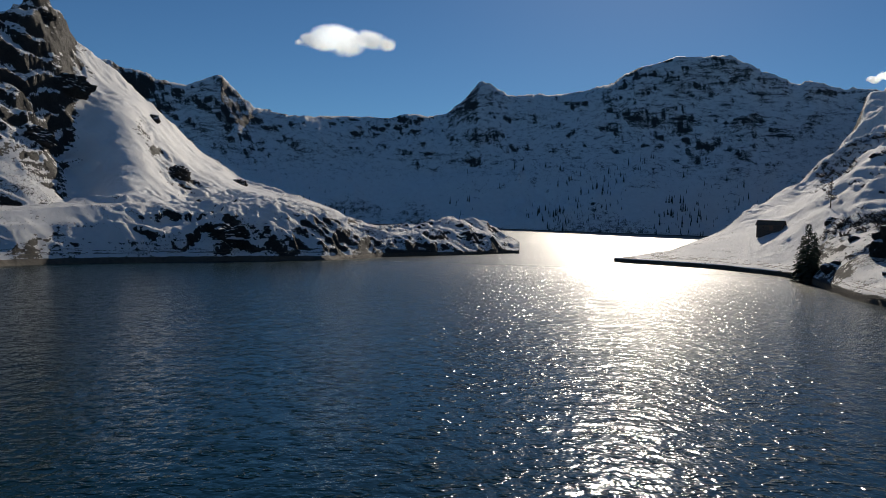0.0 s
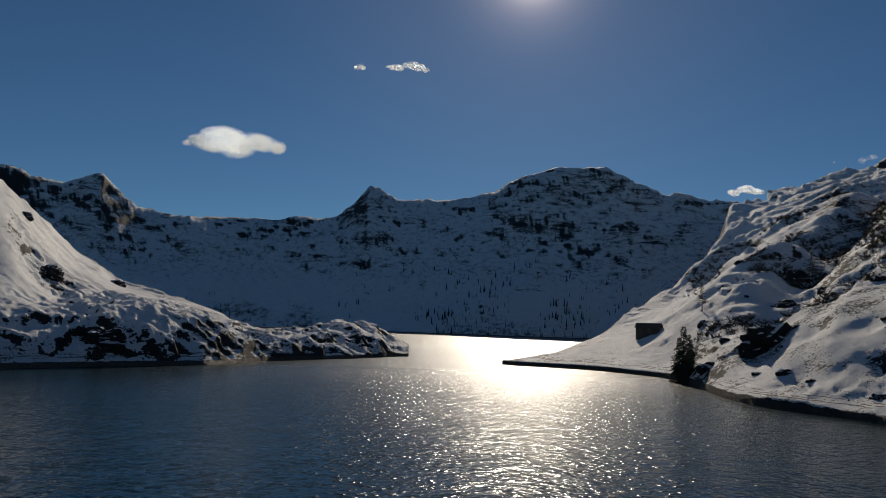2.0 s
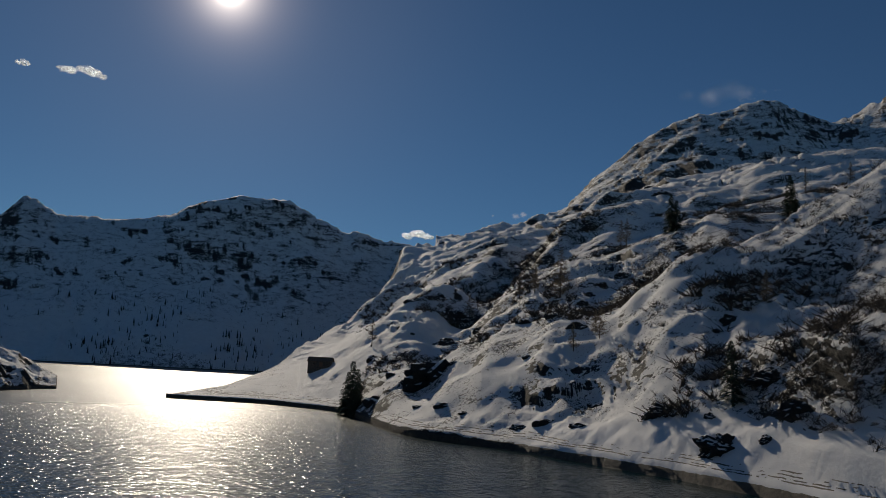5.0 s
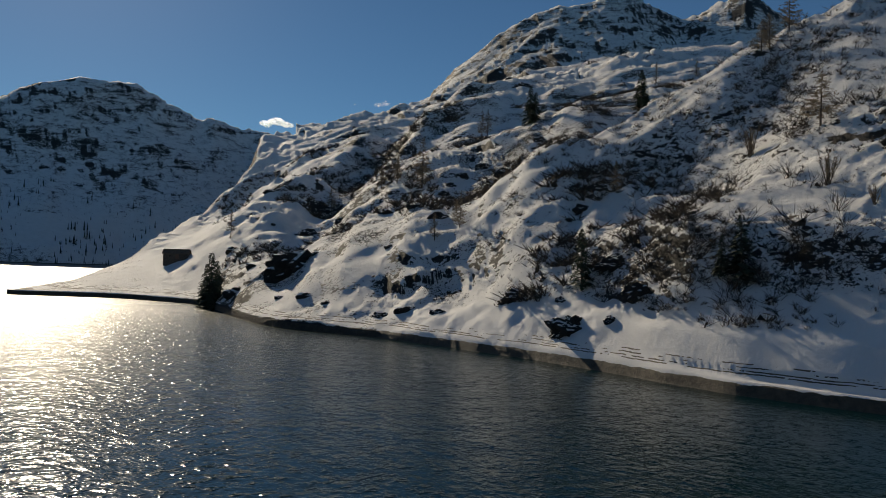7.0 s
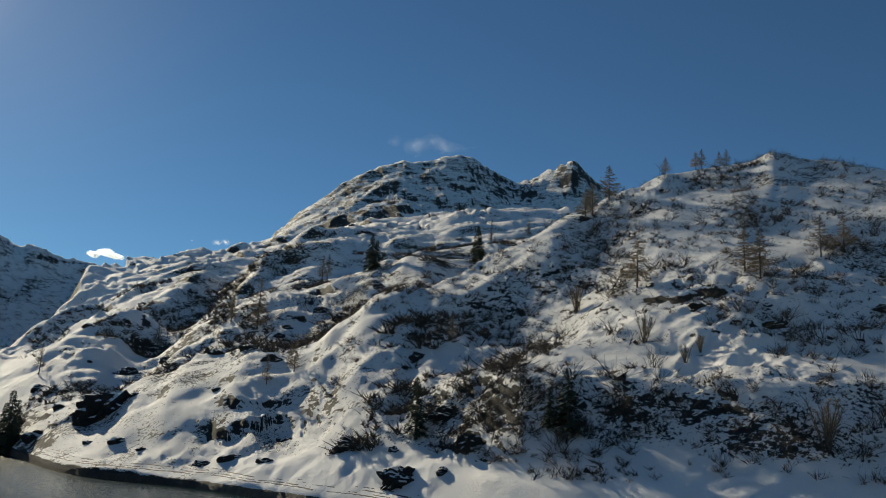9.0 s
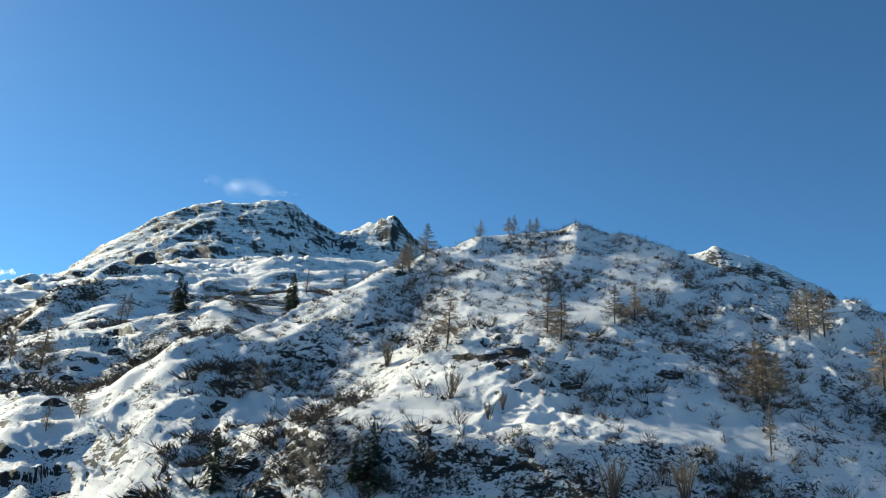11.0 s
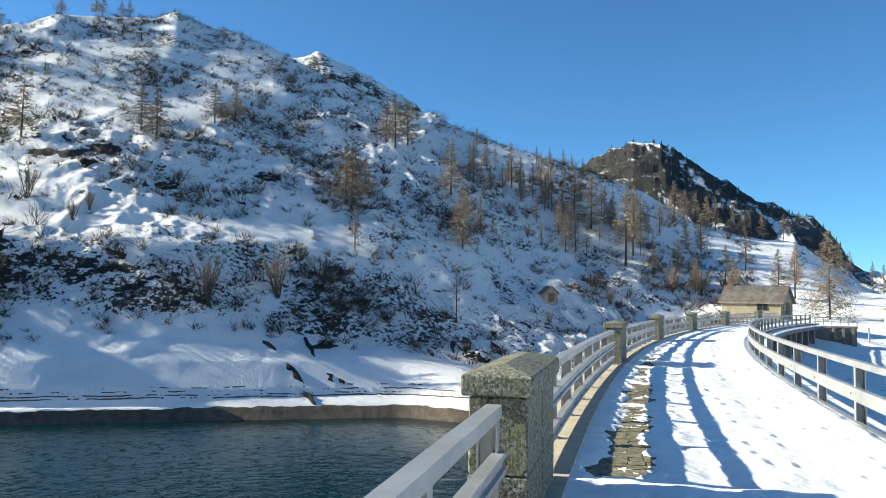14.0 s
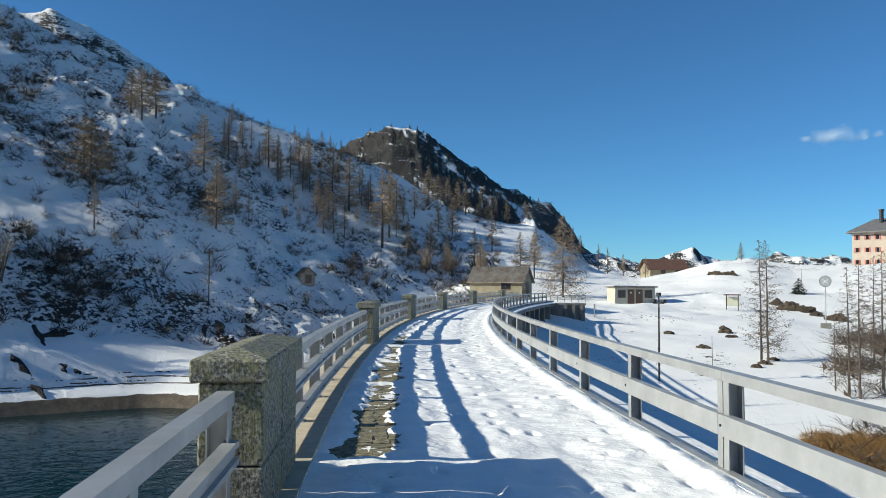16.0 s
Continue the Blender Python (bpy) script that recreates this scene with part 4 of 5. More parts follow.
# ---- side wall and rail past the dam's end ----
sp = spot(-128.85, 92)
wing = thing("wing_wall", (sp.x, sp.y, 0), "low dark concrete wing wall with a steel rail", "retaining wall")
wing.rotation_euler.z = radians(-128.85 + 4)
part("wall", box(bmesh.new(), (-2.1, -0.25, -4.5), (1.9, 0.25, -0.5), 0.03), concrete, wing)
part("coping", box(bmesh.new(), (-2.15, -0.35, -0.497), (2.0, 0.35, -0.3), 0.02), concrete, wing)
part("coping_snow", box(bmesh.new(), (-2.1, -0.32, -0.297), (1.95, 0.32, -0.2), 0.03), road_snow, wing)
for k in range(3):
    part("buttress", box(bmesh.new(), (-0.4 + k * 0.9, -0.5, -4.5), (-0.1 + k * 0.9, -0.253, -0.52), 0.03), concrete, wing)
for z in (0.15, 0.6):
    part("rail", tube(bmesh.new(), (-2.1, 0, z), (2.0, 0, z), 0.05, 0.05, 6), steel, wing)
for k in range(6):
    part("post", box(bmesh.new(), (-2.0 + k * 0.78, -0.04, -0.2), (-1.92 + k * 0.78, 0.04, 0.6), 0.005), steel, wing)

# ---- buildings ----
def face_eye(place, turn=0.0):
    """The turn about z that lets a thing's -y side face the eye."""
    return math.atan2(place.y, place.x) - math.pi / 2 + radians(turn)


def gable_house(name, az, r, size, eaves, ridge, wall_mat, roof_mat, label, category, turn=0.0, lift=-0.3, over=0.35, holes=(), ribs=0):
    """A house with its ridge along x. holes: (kind, side, x, z, w, h), side f: the front, e: the right end."""
    p = spot(az, r, lift)
    h = thing(name, p, label, category)
    h.rotation_euler.z = face_eye(p, turn)
    w, d = size[0] / 2, size[1] / 2
    bm = bmesh.new()
    lo = [bm.verts.new(c) for c in ((-w, -d, -2.4), (w, -d, -2.4), (w, d, -2.4), (-w, d, -2.4))]
    hi = [bm.verts.new((v.co.x, v.co.y, eaves)) for v in lo]
    a, b = bm.verts.new((-w, 0, ridge - 0.12)), bm.verts.new((w, 0, ridge - 0.12))
    for k in (0, 2):
        bm.faces.new((lo[k], lo[k + 1], hi[k + 1], hi[k]))
    bm.faces.new((lo[1], lo[2], hi[2], b, hi[1]))
    bm.faces.new((lo[3], lo[0], hi[0], a, hi[3]))
    part("wall", bm, wall_mat, h)
    rise = (ridge - eaves) / d
    for sgn in (-1, 1):
        bm = bmesh.new()
        pts = []
        for x in (-w - over, w + over):
            for y, z in ((0, ridge), (sgn * (d + over), eaves - rise * over), (sgn * (d + over), eaves - rise * over - 0.1), (0, ridge - 0.1)):
                pts.append(bm.verts.new((x, y, z)))
        for k in range(4):
            bm.faces.new((pts[k], pts[(k + 1) % 4], pts[4 + (k + 1) % 4], pts[4 + k]))
        bm.faces.new(pts[3::-1])
        bm.faces.new(pts[4:])
        bmesh.ops.recalc_face_normals(bm, faces=bm.faces[:])
        roof = part("roof", bm, roof_mat, h)
        if ribs:
            for k in range(ribs):
                x = -w - over + 0.15 + (2 * w + 2 * over - 0.3) * k / (ribs - 1)
                bm = bmesh.new()
                tube(bm, (x, sgn * 0.02, ridge + 0.012), (x, sgn * (d + over), eaves - rise * over + 0.012), 0.05, 0.05, 5)
                part("rib", bm, roof_mat, roof)
    for kind, side, x, z, bw, bh in holes:
        opening(h, kind, side, x, z, bw, bh, w, d, old_wood)
    return h


def opening(h, kind, side, x, z, bw, bh, w, d, frame_mat=None):
    """A door or a window set into a wall, standing a little proud of it with its frame."""
    m = Matrix.Translation((x, -d, z)) if side == "f" else Matrix.Translation((w, x, z)) @ Matrix.Rotation(math.pi / 2, 4, "Z")
    fm = frame_mat or (old_wood if kind == "door" else white_paint)
    bm = bmesh.new()
    t = 0.07
    for lo, hi in (((-bw / 2 - t, -0.05, 0), (-bw / 2, 0.02, bh)), ((bw / 2, -0.05, 0), (bw / 2 + t, 0.02, bh)), ((-bw / 2 - t, -0.05, bh), (bw / 2 + t, 0.02, bh + t))):
        box(bm, lo, hi)
    if kind == "window":
        box(bm, (-bw / 2 - t, -0.1, -0.06), (bw / 2 + t, 0.02, -0.001))
        box(bm, (-0.025, -0.035, 0), (0.025, -0.012, bh))
    bm.transform(m)
    fr = part(kind, bm, fm, h)
    bm = box(bmesh.new(), (-bw / 2, -0.03, 0.001), (bw / 2, 0.01, bh - 0.001))
    if kind == "door":
        for k in range(3):
            box(bm, (-bw / 2 + 0.04 + k * bw / 3, -0.042, 0.05), (-bw / 2 - 0.04 + (k + 1) * bw / 3, -0.031, bh - 0.06))
    bm.transform(m)
    part("leaf" if kind == "door" else "pane", bm, door_paint if kind == "door" else glass, fr)
    return fr


gable_house("barn", -124.1, 99, (6.6, 4.6), 1.9, 3.6, plaster, sheet_roof, "small cream barn with a rusty ribbed roof beyond the dam", "barn", turn=-17, lift=0.1,
            holes=(("window", "f", 1.3, 0.85, 1.1, 0.75), ("door", "e", 0.3, -0.1, 1.0, 1.7), ("window", "e", -1.2, 0.7, 0.5, 0.5)), ribs=24)
gable_house("stone_hut", -30.4, 279, (7.8, 5.0), 1.9, 3.3, dark_rubble, old_wood, "small dark stone herdsman's hut on the snowy spit", "hut", turn=-12, lift=0.2, over=0.4,
            holes=(("door", "f", 0.6, 0.0, 1.0, 1.7), ("window", "f", -1.8, 0.7, 0.6, 0.6)))
gable_house("brown_roofed_house", -135.4, 186, (8.4, 6.0), 2.6, 4.6, plaster, brown_roof, "cream house with a brown roof behind a snowy knoll", "house", turn=22, lift=-0.6, over=0.7,
            holes=(("window", "f", -1.2, 1.1, 0.9, 0.9), ("window", "f", 2.2, 1.1, 0.9, 0.9)))
gable_house("wayside_shrine", -110.1, 124, (2.1, 2.2), 1.6, 2.6, rubble, old_wood, "tiny stone wayside shrine with a wooden gable roof in the snow", "shrine", turn=-66, lift=-0.3, over=0.22,
                  holes=(("door", "e", 0.0, 0.15, 0.8, 1.25),))

# flat-roofed shed with two doors and two windows
p = spot(-133.2, 118, -0.15)
shed = thing("shed", p, "pale flat-roofed concrete shed with two brown doors and windows", "shed")
shed.rotation_euler.z = face_eye(p, 22)
part("wall", box(bmesh.new(), (-3.0, -1.6, -1.0), (3.0, 1.6, 2.35), 0.02), shed_plaster, shed)
part("roof", box(bmesh.new(), (-3.3, -1.95, 2.353), (3.3, 1.9, 2.53), 0.02), concrete, shed)
part("roof_snow", box(bmesh.new(), (-3.2, -1.8, 2.533), (3.2, 1.8, 2.6), 0.03), road_snow, shed)
for kind, x, z, w, h in (("door", -0.62, 0.05, 0.85, 1.95), ("door", 0.62, 0.05, 0.85, 1.95), ("window", -2.0, 0.95, 1.0, 0.95), ("window", 2.0, 0.95, 1.0, 0.95)):
    opening(shed, kind, "f", x, z, w, h, 3.0, 1.6, old_wood if kind == "door" else dark_metal)
for x in (-0.62, 0.62):
    part("door_plate", box(bmesh.new(), (x - 0.1, -1.655, 1.5), (x + 0.1, -1.645, 1.75)), white_paint, shed)

# mountain refuge with rows of red shutters
p = spot(-150.0, 196, 0)
p.z = 5.6
lodge = thing("mountain_lodge", p, "tall pink mountain lodge with red shutters and a grey roof", "lodge")
lodge.rotation_euler.z = face_eye(p, -12)
part("wall", box(bmesh.new(), (-8.6, -5, -4), (0, 5, 8.3), 0.02), pink_plaster, lodge)
part("wing_wall", box(bmesh.new(), (0.003, -6.2, -4), (12, 5, 8.3), 0.02), pale_plaster, lodge)
for sgn in (-1, 1):
    bm = bmesh.new()
    pts = [bm.verts.new((x, y, z)) for x, y, z in ((-5.5, 0, 11.0), (13, 0, 12.2), (13, sgn * 7.4, 8.3), (-9.6, sgn * 6.0, 8.0))]
    low = [bm.verts.new(v.co - Vector((0, 0, 0.25))) for v in pts]
    bm.faces.new(pts)
    bm.faces.new(low[::-1])
    for k in range(4):
        bm.faces.new((pts[k], low[k], low[(k + 1) % 4], pts[(k + 1) % 4]))
    bmesh.ops.recalc_face_normals(bm, faces=bm.faces[:])
    part("roof", bm, grey_roof, lodge)
bm = bmesh.new()
hip = [bm.verts.new(c) for c in ((-9.6, -6.0, 8.0), (-9.6, 6.0, 8.0), (-5.5, 0, 11.0), (-9.6, -6.0, 7.75), (-9.6, 6.0, 7.75), (-5.5, 0, 10.75))]
for f in ((0, 2, 1), (3, 4, 5), (0, 1, 4, 3), (1, 2, 5, 4), (2, 0, 3, 5)):
    bm.faces.new([hip[k] for k in f])
bmesh.ops.recalc_face_normals(bm, faces=bm.faces[:])
part("roof", bm, grey_roof, lodge)
for x in (-3.5, -1.2):
    ch = part("chimney", tube(bmesh.new(), (x, -2.0, 9.0), (x, -2.0, 12.6), 0.45, 0.42, 8), dark_metal, lodge)
    part("chimney_cap", tube(bmesh.new(), (x, -2.0, 12.603), (x, -2.0, 12.95), 0.6, 0.5, 8), dark_metal, ch)
for z in (0.9, 3.5, 6.2):
    for x in (-7.6, -5.6, -3.6, -1.5, 3.5, 7.0):
        y = -5.0 if x < 0 else -6.2
        win = part("window", box(bmesh.new(), (x - 0.36, y - 0.06, z + 0.1), (x + 0.36, y - 0.003, z + 1.15), 0.01), pink_plaster, lodge)
        part("pane", box(bmesh.new(), (x - 0.3, y - 0.075, z + 0.14), (x + 0.3, y - 0.063, z + 1.1)), glass, win)
        for sgn in (-1, 1):
            part("shutter", box(bmesh.new(), (x + sgn * 0.47 - 0.1, y - 0.09, z + 0.1), (x + sgn * 0.47 + 0.1, y - 0.04, z + 1.15), 0.01), red_paint, win)

# ---- posts and signs ----
p = spot(-135.1, 58.5)
lamp = thing("lamp_post", p, "dark steel lamp post with two floodlights on the snowy bank", "lamp post")
part("pole", tube(bmesh.new(), (0, 0, -0.3), (0, 0, 6.0), 0.075, 0.055, 8), dark_metal, lamp)
part("crossbar", box(bmesh.new(), (-0.5, -0.03, 5.45), (0.5, 0.03, 5.52)), dark_metal, lamp)
for x in (-0.45, 0.45):
    fl = part("floodlight", box(bmesh.new(), (x - 0.16, -0.14, 5.53), (x + 0.16, 0.14, 5.78), 0.03), dark_metal, lamp)
    part("lens", box(bmesh.new(), (x - 0.13, -0.152, 5.56), (x + 0.13, -0.142, 5.75)), glass, fl)
part("top_box", box(bmesh.new(), (-0.14, -0.12, 6.003), (0.14, 0.12, 6.25), 0.02), dark_metal, lamp)
for k in range(7):
    part("rung", tube(bmesh.new(), (-0.16, 0, 1.2 + k * 0.55), (0.16, 0, 1.2 + k * 0.55), 0.014, 0.014, 5), dark_metal, lamp)

p = spot(-103.5, 105)
pole = thing("utility_pole", p, "thin dark pole among bare shrubs", "utility pole")
part("shaft", tube(bmesh.new(), (0, 0, -0.4), (0.1, 0, 7.0), 0.09, 0.07, 8), dark_metal, pole)
part("cap", tube(bmesh.new(), (0.1, 0, 7.003), (0.1, 0, 7.12), 0.1, 0.03, 8), dark_metal, pole)

p = spot(-145.6, 98)
disc = thing("disc_sign", p, "round grey metal sign on a pole in a concrete block", "road sign")
disc.rotation_euler.z = face_eye(p)
part("block", box(bmesh.new(), (-0.55, -0.4, -0.4), (0.55, 0.4, 0.55), 0.04), concrete, disc)
part("pole", tube(bmesh.new(), (0, 0, 0.5), (0, 0, 5.5), 0.06, 0.06, 8), steel, disc)
face = part("plate", tube(bmesh.new(), (0, -0.07, 5.2), (0, -0.11, 5.2), 0.58, 0.58, 28), grey_sign, disc)
part("rim", tube(bmesh.new(), (0, -0.066, 5.2), (0, -0.09, 5.2), 0.62, 0.62, 28), dark_metal, face)
for sgn in (-1, 1):
    bm = box(bmesh.new(), (-0.36, -0.118, -0.035), (0.36, -0.112, 0.035))
    bm.transform(Matrix.Translation((0, 0, 5.2)) @ Matrix.Rotation(sgn * 0.7, 4, "Y"))
    part("stroke", bm, white_paint, face)

p = spot(-139.9, 112)
board = thing("notice_board", p, "small wooden notice board with its own roof in the snow", "notice board")
board.rotation_euler.z = face_eye(p, 10)
for x in (-0.75, 0.75):
    part("post", box(bmesh.new(), (x - 0.06, -0.06, -0.3), (x + 0.06, 0.06, 1.95), 0.01), old_wood, board)
part("panel", box(bmesh.new(), (-0.687, -0.04, 0.55), (0.687, 0.04, 1.75), 0.01), pale_plaster, board)
part("roof", box(bmesh.new(), (-1.05, -0.45, 1.953), (1.05, 0.45, 2.1), 0.03), brown_roof, board)

p = spot(-130.7, 96)
mark = thing("marker_post", p, "short grey steel marker post beside the snowy track", "post")
part("shaft", tube(bmesh.new(), (0, 0, -0.2), (0, 0, 1.5), 0.09, 0.09, 8), steel, mark)
part("cap", tube(bmesh.new(), (0, 0, 1.503), (0, 0, 1.56), 0.11, 0.07, 8), steel, mark)
first_stake = thing("snow_stake", spot(-140.6, 47), "thin bare snow stake standing in the bank", "stake", "stakes on the bank")
part("shaft", tube(bmesh.new(), (0, 0, -0.2), (0.03, 0, 2.4), 0.03, 0.02, 5), old_wood, first_stake)
part("tip", tube(bmesh.new(), (0.03, 0, 2.403), (0.03, 0, 2.46), 0.035, 0.02, 5), red_paint, first_stake)
for az, r in ((-138.6, 66), (-144.2, 150)):
    copy_thing(first_stake, Matrix.Translation(spot(az, r)))

# ---- trees ----
def tree_trunk(rng, height, base, lean=0.02):
    """Points along a slightly bent trunk, and its mesh."""
    pts = [Vector((0, 0, -0.4))]
    drift = Vector((rng.uniform(-lean, lean), rng.uniform(-lean, lean), 0))
    for k in range(1, 9):
        pts.append(Vector((drift.x * height * (k / 8) ** 1.5 + rng.uniform(-0.03, 0.03), drift.y * height * (k / 8) ** 1.5 + rng.uniform(-0.03, 0.03), height * k / 8)))
    bm = bmesh.new()
    for k in range(8):
        tube(bm, pts[k], pts[k + 1], base * (1 - k / 8) + 0.015, base * (1 - (k + 1) / 8) + 0.015, 6, False)
    return pts, bm


def at_height(pts, z, height):
    f = min(max(z / height * 8, 0), 7.999)
    k = int(f)
    return pts[k].lerp(pts[k + 1], f - k)


def sliver(a, b, w, rng):
    """A thin long triangle from a to b."""
    d = (b - a)
    side = d.cross(Vector((rng.uniform(-1, 1), rng.uniform(-1, 1), rng.uniform(-1, 1))))
    side = side.normalized() * w if side.length > 1e-6 else Vector((w, 0, 0))
    return (a - side, a + side, b)


def build_larch(seed, height, spread, start, branches, thick=1.0, name="larch_tree", label="tall bare larch with brown winter twigs on the snowy slope", group="larches", twigs=None):
    rng = random.Random(seed)
    tree = thing(name, (0, 0, -50), label, "tree", group)
    pts, bm = tree_trunk(rng, height, (0.011 * height + 0.03) * (0.5 + 0.5 * thick))
    part("trunk", bm, bark, tree)
    tris = []
    for k in range(branches):
        f = start + (1 - start) * (k + rng.random()) / branches
        z = f * height
        root = at_height(pts, z, height)
        a = rng.uniform(0, math.tau)
        shape = min(1.0, (1.02 - f) * 1.5) * (0.75 + 0.5 * rng.random())
        length = spread * shape + 0.15
        out = Vector((math.cos(a), math.sin(a), 0))
        mid = root + out * length * 0.55 + Vector((0, 0, -0.10 * length + rng.uniform(-0.1, 0.1)))
        tip = root + out * length + Vector((0, 0, 0.04 * length + rng.uniform(-0.12, 0.2)))
        tris.append(sliver(root, mid, 0.05 * thick, rng))
        tris.append(sliver(mid - (mid - root) * 0.3, tip, 0.045 * thick, rng))
        for j in range(int(5 + 13 * shape)):
            g = rng.uniform(0.2, 1.0)
            b0 = root.lerp(mid, g / 0.55) if g < 0.55 else mid.lerp(tip, (g - 0.55) / 0.45)
            d = out * rng.uniform(-0.1, 0.5) + Vector((-out.y, out.x, 0)) * rng.uniform(-0.7, 0.7) + Vector((0, 0, rng.uniform(-0.55, 0.3)))
            tris.append(sliver(b0, b0 + d * (0.25 + 0.3 * shape) * spread * 0.62, 0.048 * thick, rng))
    triangles("crown", [[tuple(c) for c in t] for t in tris], twigs or larch_twig, tree)
    return tree


def build_bush(seed, height):
    """A bare bush: a fan of thin stems from one root, each with twigs."""
    rng = random.Random(seed)
    bush = thing("bare_bush", (0, 0, -50), "large bare brown bush with many thin stems on the hillside", "bush", "bushes")
    tris = []
    for k in range(15):
        a = rng.uniform(0, math.tau)
        lean = rng.uniform(0.05, 0.55)
        top = Vector((math.cos(a) * lean, math.sin(a) * lean, 1)) * height * rng.uniform(0.6, 1.0)
        root = Vector((rng.uniform(-0.3, 0.3), rng.uniform(-0.3, 0.3), -0.2))
        mid = root.lerp(top, 0.5) + Vector((0, 0, 0.06 * height))
        bm = bmesh.new()
        tube(bm, root, mid, 0.05, 0.035, 5, False)
        tube(bm, mid, top, 0.035, 0.012, 5, False)
        part("stem", bm, bark, bush)
        for j in range(46):
            f = rng.uniform(0.25, 1.0)
            p = root.lerp(mid, f * 2) if f < 0.5 else mid.lerp(top, f * 2 - 1)
            d = (top - root).normalized() * rng.uniform(0.2, 0.9) + Vector((rng.gauss(0, 0.5), rng.gauss(0, 0.5), rng.uniform(-0.1, 0.4)))
            tris.append(sliver(p, p + d * height * rng.uniform(0.08, 0.2), 0.028, rng))
    triangles("crown", [[tuple(c) for c in t] for t in tris], larch_twig, bush)
    return bush


def build_spruce(seed, height, spread):
    rng = random.Random(seed)
    tree = thing("spruce_tree", (0, 0, -50), "dark green spruce standing on the snowy slope", "tree", "spruces")
    pts, bm = tree_trunk(rng, height, 0.018 * height + 0.04)
    part("trunk", bm, bark, tree)
    tris = []
    n = int(26 * height / 8)
    for k in range(n):
        f = 0.05 + 0.95 * k / n
        for j in range(9):
            a = rng.uniform(0, math.tau)
            length = spread * (1.03 - f) ** 0.85 * rng.uniform(0.65, 1.1) + 0.12
            root = at_height(pts, f * height + rng.uniform(-0.1, 0.1), height)
            out = Vector((math.cos(a), math.sin(a), 0))
            tip = root + out * length + Vector((0, 0, -0.32 * length + rng.uniform(-0.1, 0.1)))
            side = Vector((-out.y, out.x, 0)) * length * 0.2
            mid = root.lerp(tip, 0.6) + Vector((0, 0, 0.07 * length))
            tris += [(root, mid - side, mid + side), (mid - side, tip, mid + side)]
            for q in range(5):
                g = rng.uniform(0.35, 1.0)
                c = root.lerp(tip, g)
                e = c + out * rng.uniform(0, 0.2) * length + side * rng.uniform(-2.2, 2.2) + Vector((0, 0, -rng.uniform(0.05, 0.25)))
                tris.append(sliver(c, e, 0.06, rng))
    triangles("crown", [[tuple(c) for c in t] for t in tris], spruce_needle, tree)
    return tree


# bearing, distance and height of each
LARCH_RIDGE = [
    (-74.1, 142.1, 9.1), (-81.3, 143.6, 8.3), (-82.3, 136.8, 8.8), (-86.1, 153.4, 7.7), (-87.5, 157.7, 6.6), (-70.4, 188.5, 8.0), (-70.9, 189.6, 8.8), (-72.1, 198.1, 9.7),
    (-76.1, 206.3, 5.4), (-78.2, 211.3, 5.5), (-78.6, 210.8, 6.0), (-79.8, 212.8, 4.6), (-80.3, 212.3, 4.8), (-98.2, 164.3, 9.2), (-98.9, 161.8, 10.9), (-99.8, 164.4, 9.6),
    (-95.4, 130.8, 10.5), (-95.8, 129.7, 10.6), (-96.8, 140.0, 6.6),
]

LARCH_SLOPE = [
    (-103.0, 150.2, 10.4), (-103.9, 129.7, 11.5), (-96.1, 115.5, 6.6), (-105.6, 167.7, 7.2), (-106.2, 172.0, 4.7), (-107.4, 163.1, 9.9), (-108.0, 162.4, 8.1), (-104.8, 177.9, 5.2),
    (-109.2, 180.0, 4.2), (-110.1, 180.6, 4.5), (-111.1, 185.0, 4.1), (-111.7, 181.2, 4.5), (-112.5, 180.6, 4.8), (-109.8, 159.5, 6.8), (-111.1, 158.3, 8.9), (-111.9, 161.1, 10.6),
    (-113.1, 158.2, 11.1), (-114.0, 162.1, 7.8), (-115.5, 149.3, 14.3), (-116.0, 154.0, 13.1), (-116.5, 159.7, 10.3),
]

LARCH_WOOD = [
    (-118.8, 178.9, 9.0), (-119.5, 184.8, 6.2), (-120.2, 186.7, 7.5), (-120.9, 183.8, 7.3), (-121.5, 183.8, 7.8), (-122.6, 186.8, 7.3), (-123.2, 185.3, 6.0), (-124.5, 186.9, 6.0),
    (-125.8, 188.1, 6.0), (-129.1, 189.2, 6.0), (-129.7, 189.2, 6.0), (-131.0, 189.8, 6.6), (-131.6, 189.8, 6.6), (-132.7, 174.7, 4.9), (-134.2, 172.0, 4.7), (-140.5, 176.5, 4.0),
]

LARCH_MEADOW = [
    (-128.5, 122, 12.5), (-141.7, 70, 10.1), (-142.1, 70, 10.0), (-146.9, 58, 8.4), (-147.5, 57, 8.8), (-148.3, 73, 8.7), (-148.8, 61, 9.4), (-146.1, 59, 4.9),
    (-140.2, 52, 2.0),
]

LARCH_BAY = [
    (-47.2, 229.8, 14.7), (-44.3, 249.0, 8.7), (-45.4, 248.9, 6.2), (-40.8, 289.4, 11.9), (-48.2, 156.5, 6.0), (-50.0, 159.1, 7.3), (-51.4, 257.6, 10.3), (-51.8, 257.1, 10.3),
    (-61.0, 147.4, 5.9), (-66.3, 411.6, 9.2), (-63.6, 347.6, 11.6), (-33.9, 254.2, 9.0), (-45.4, 242.9, 8.9), (-49.7, 163.7, 5.1),
]

SPRUCES = [
    (-62.6, 253.2, 11.3), (-58.8, 116.4, 7.3), (-69.4, 101.0, 6.6), (-68.1, 102.1, 4.2), (-32.7, 204.1, 16.5), (-54.8, 259.2, 10.5), (-55.2, 257.0, 8.5),
]

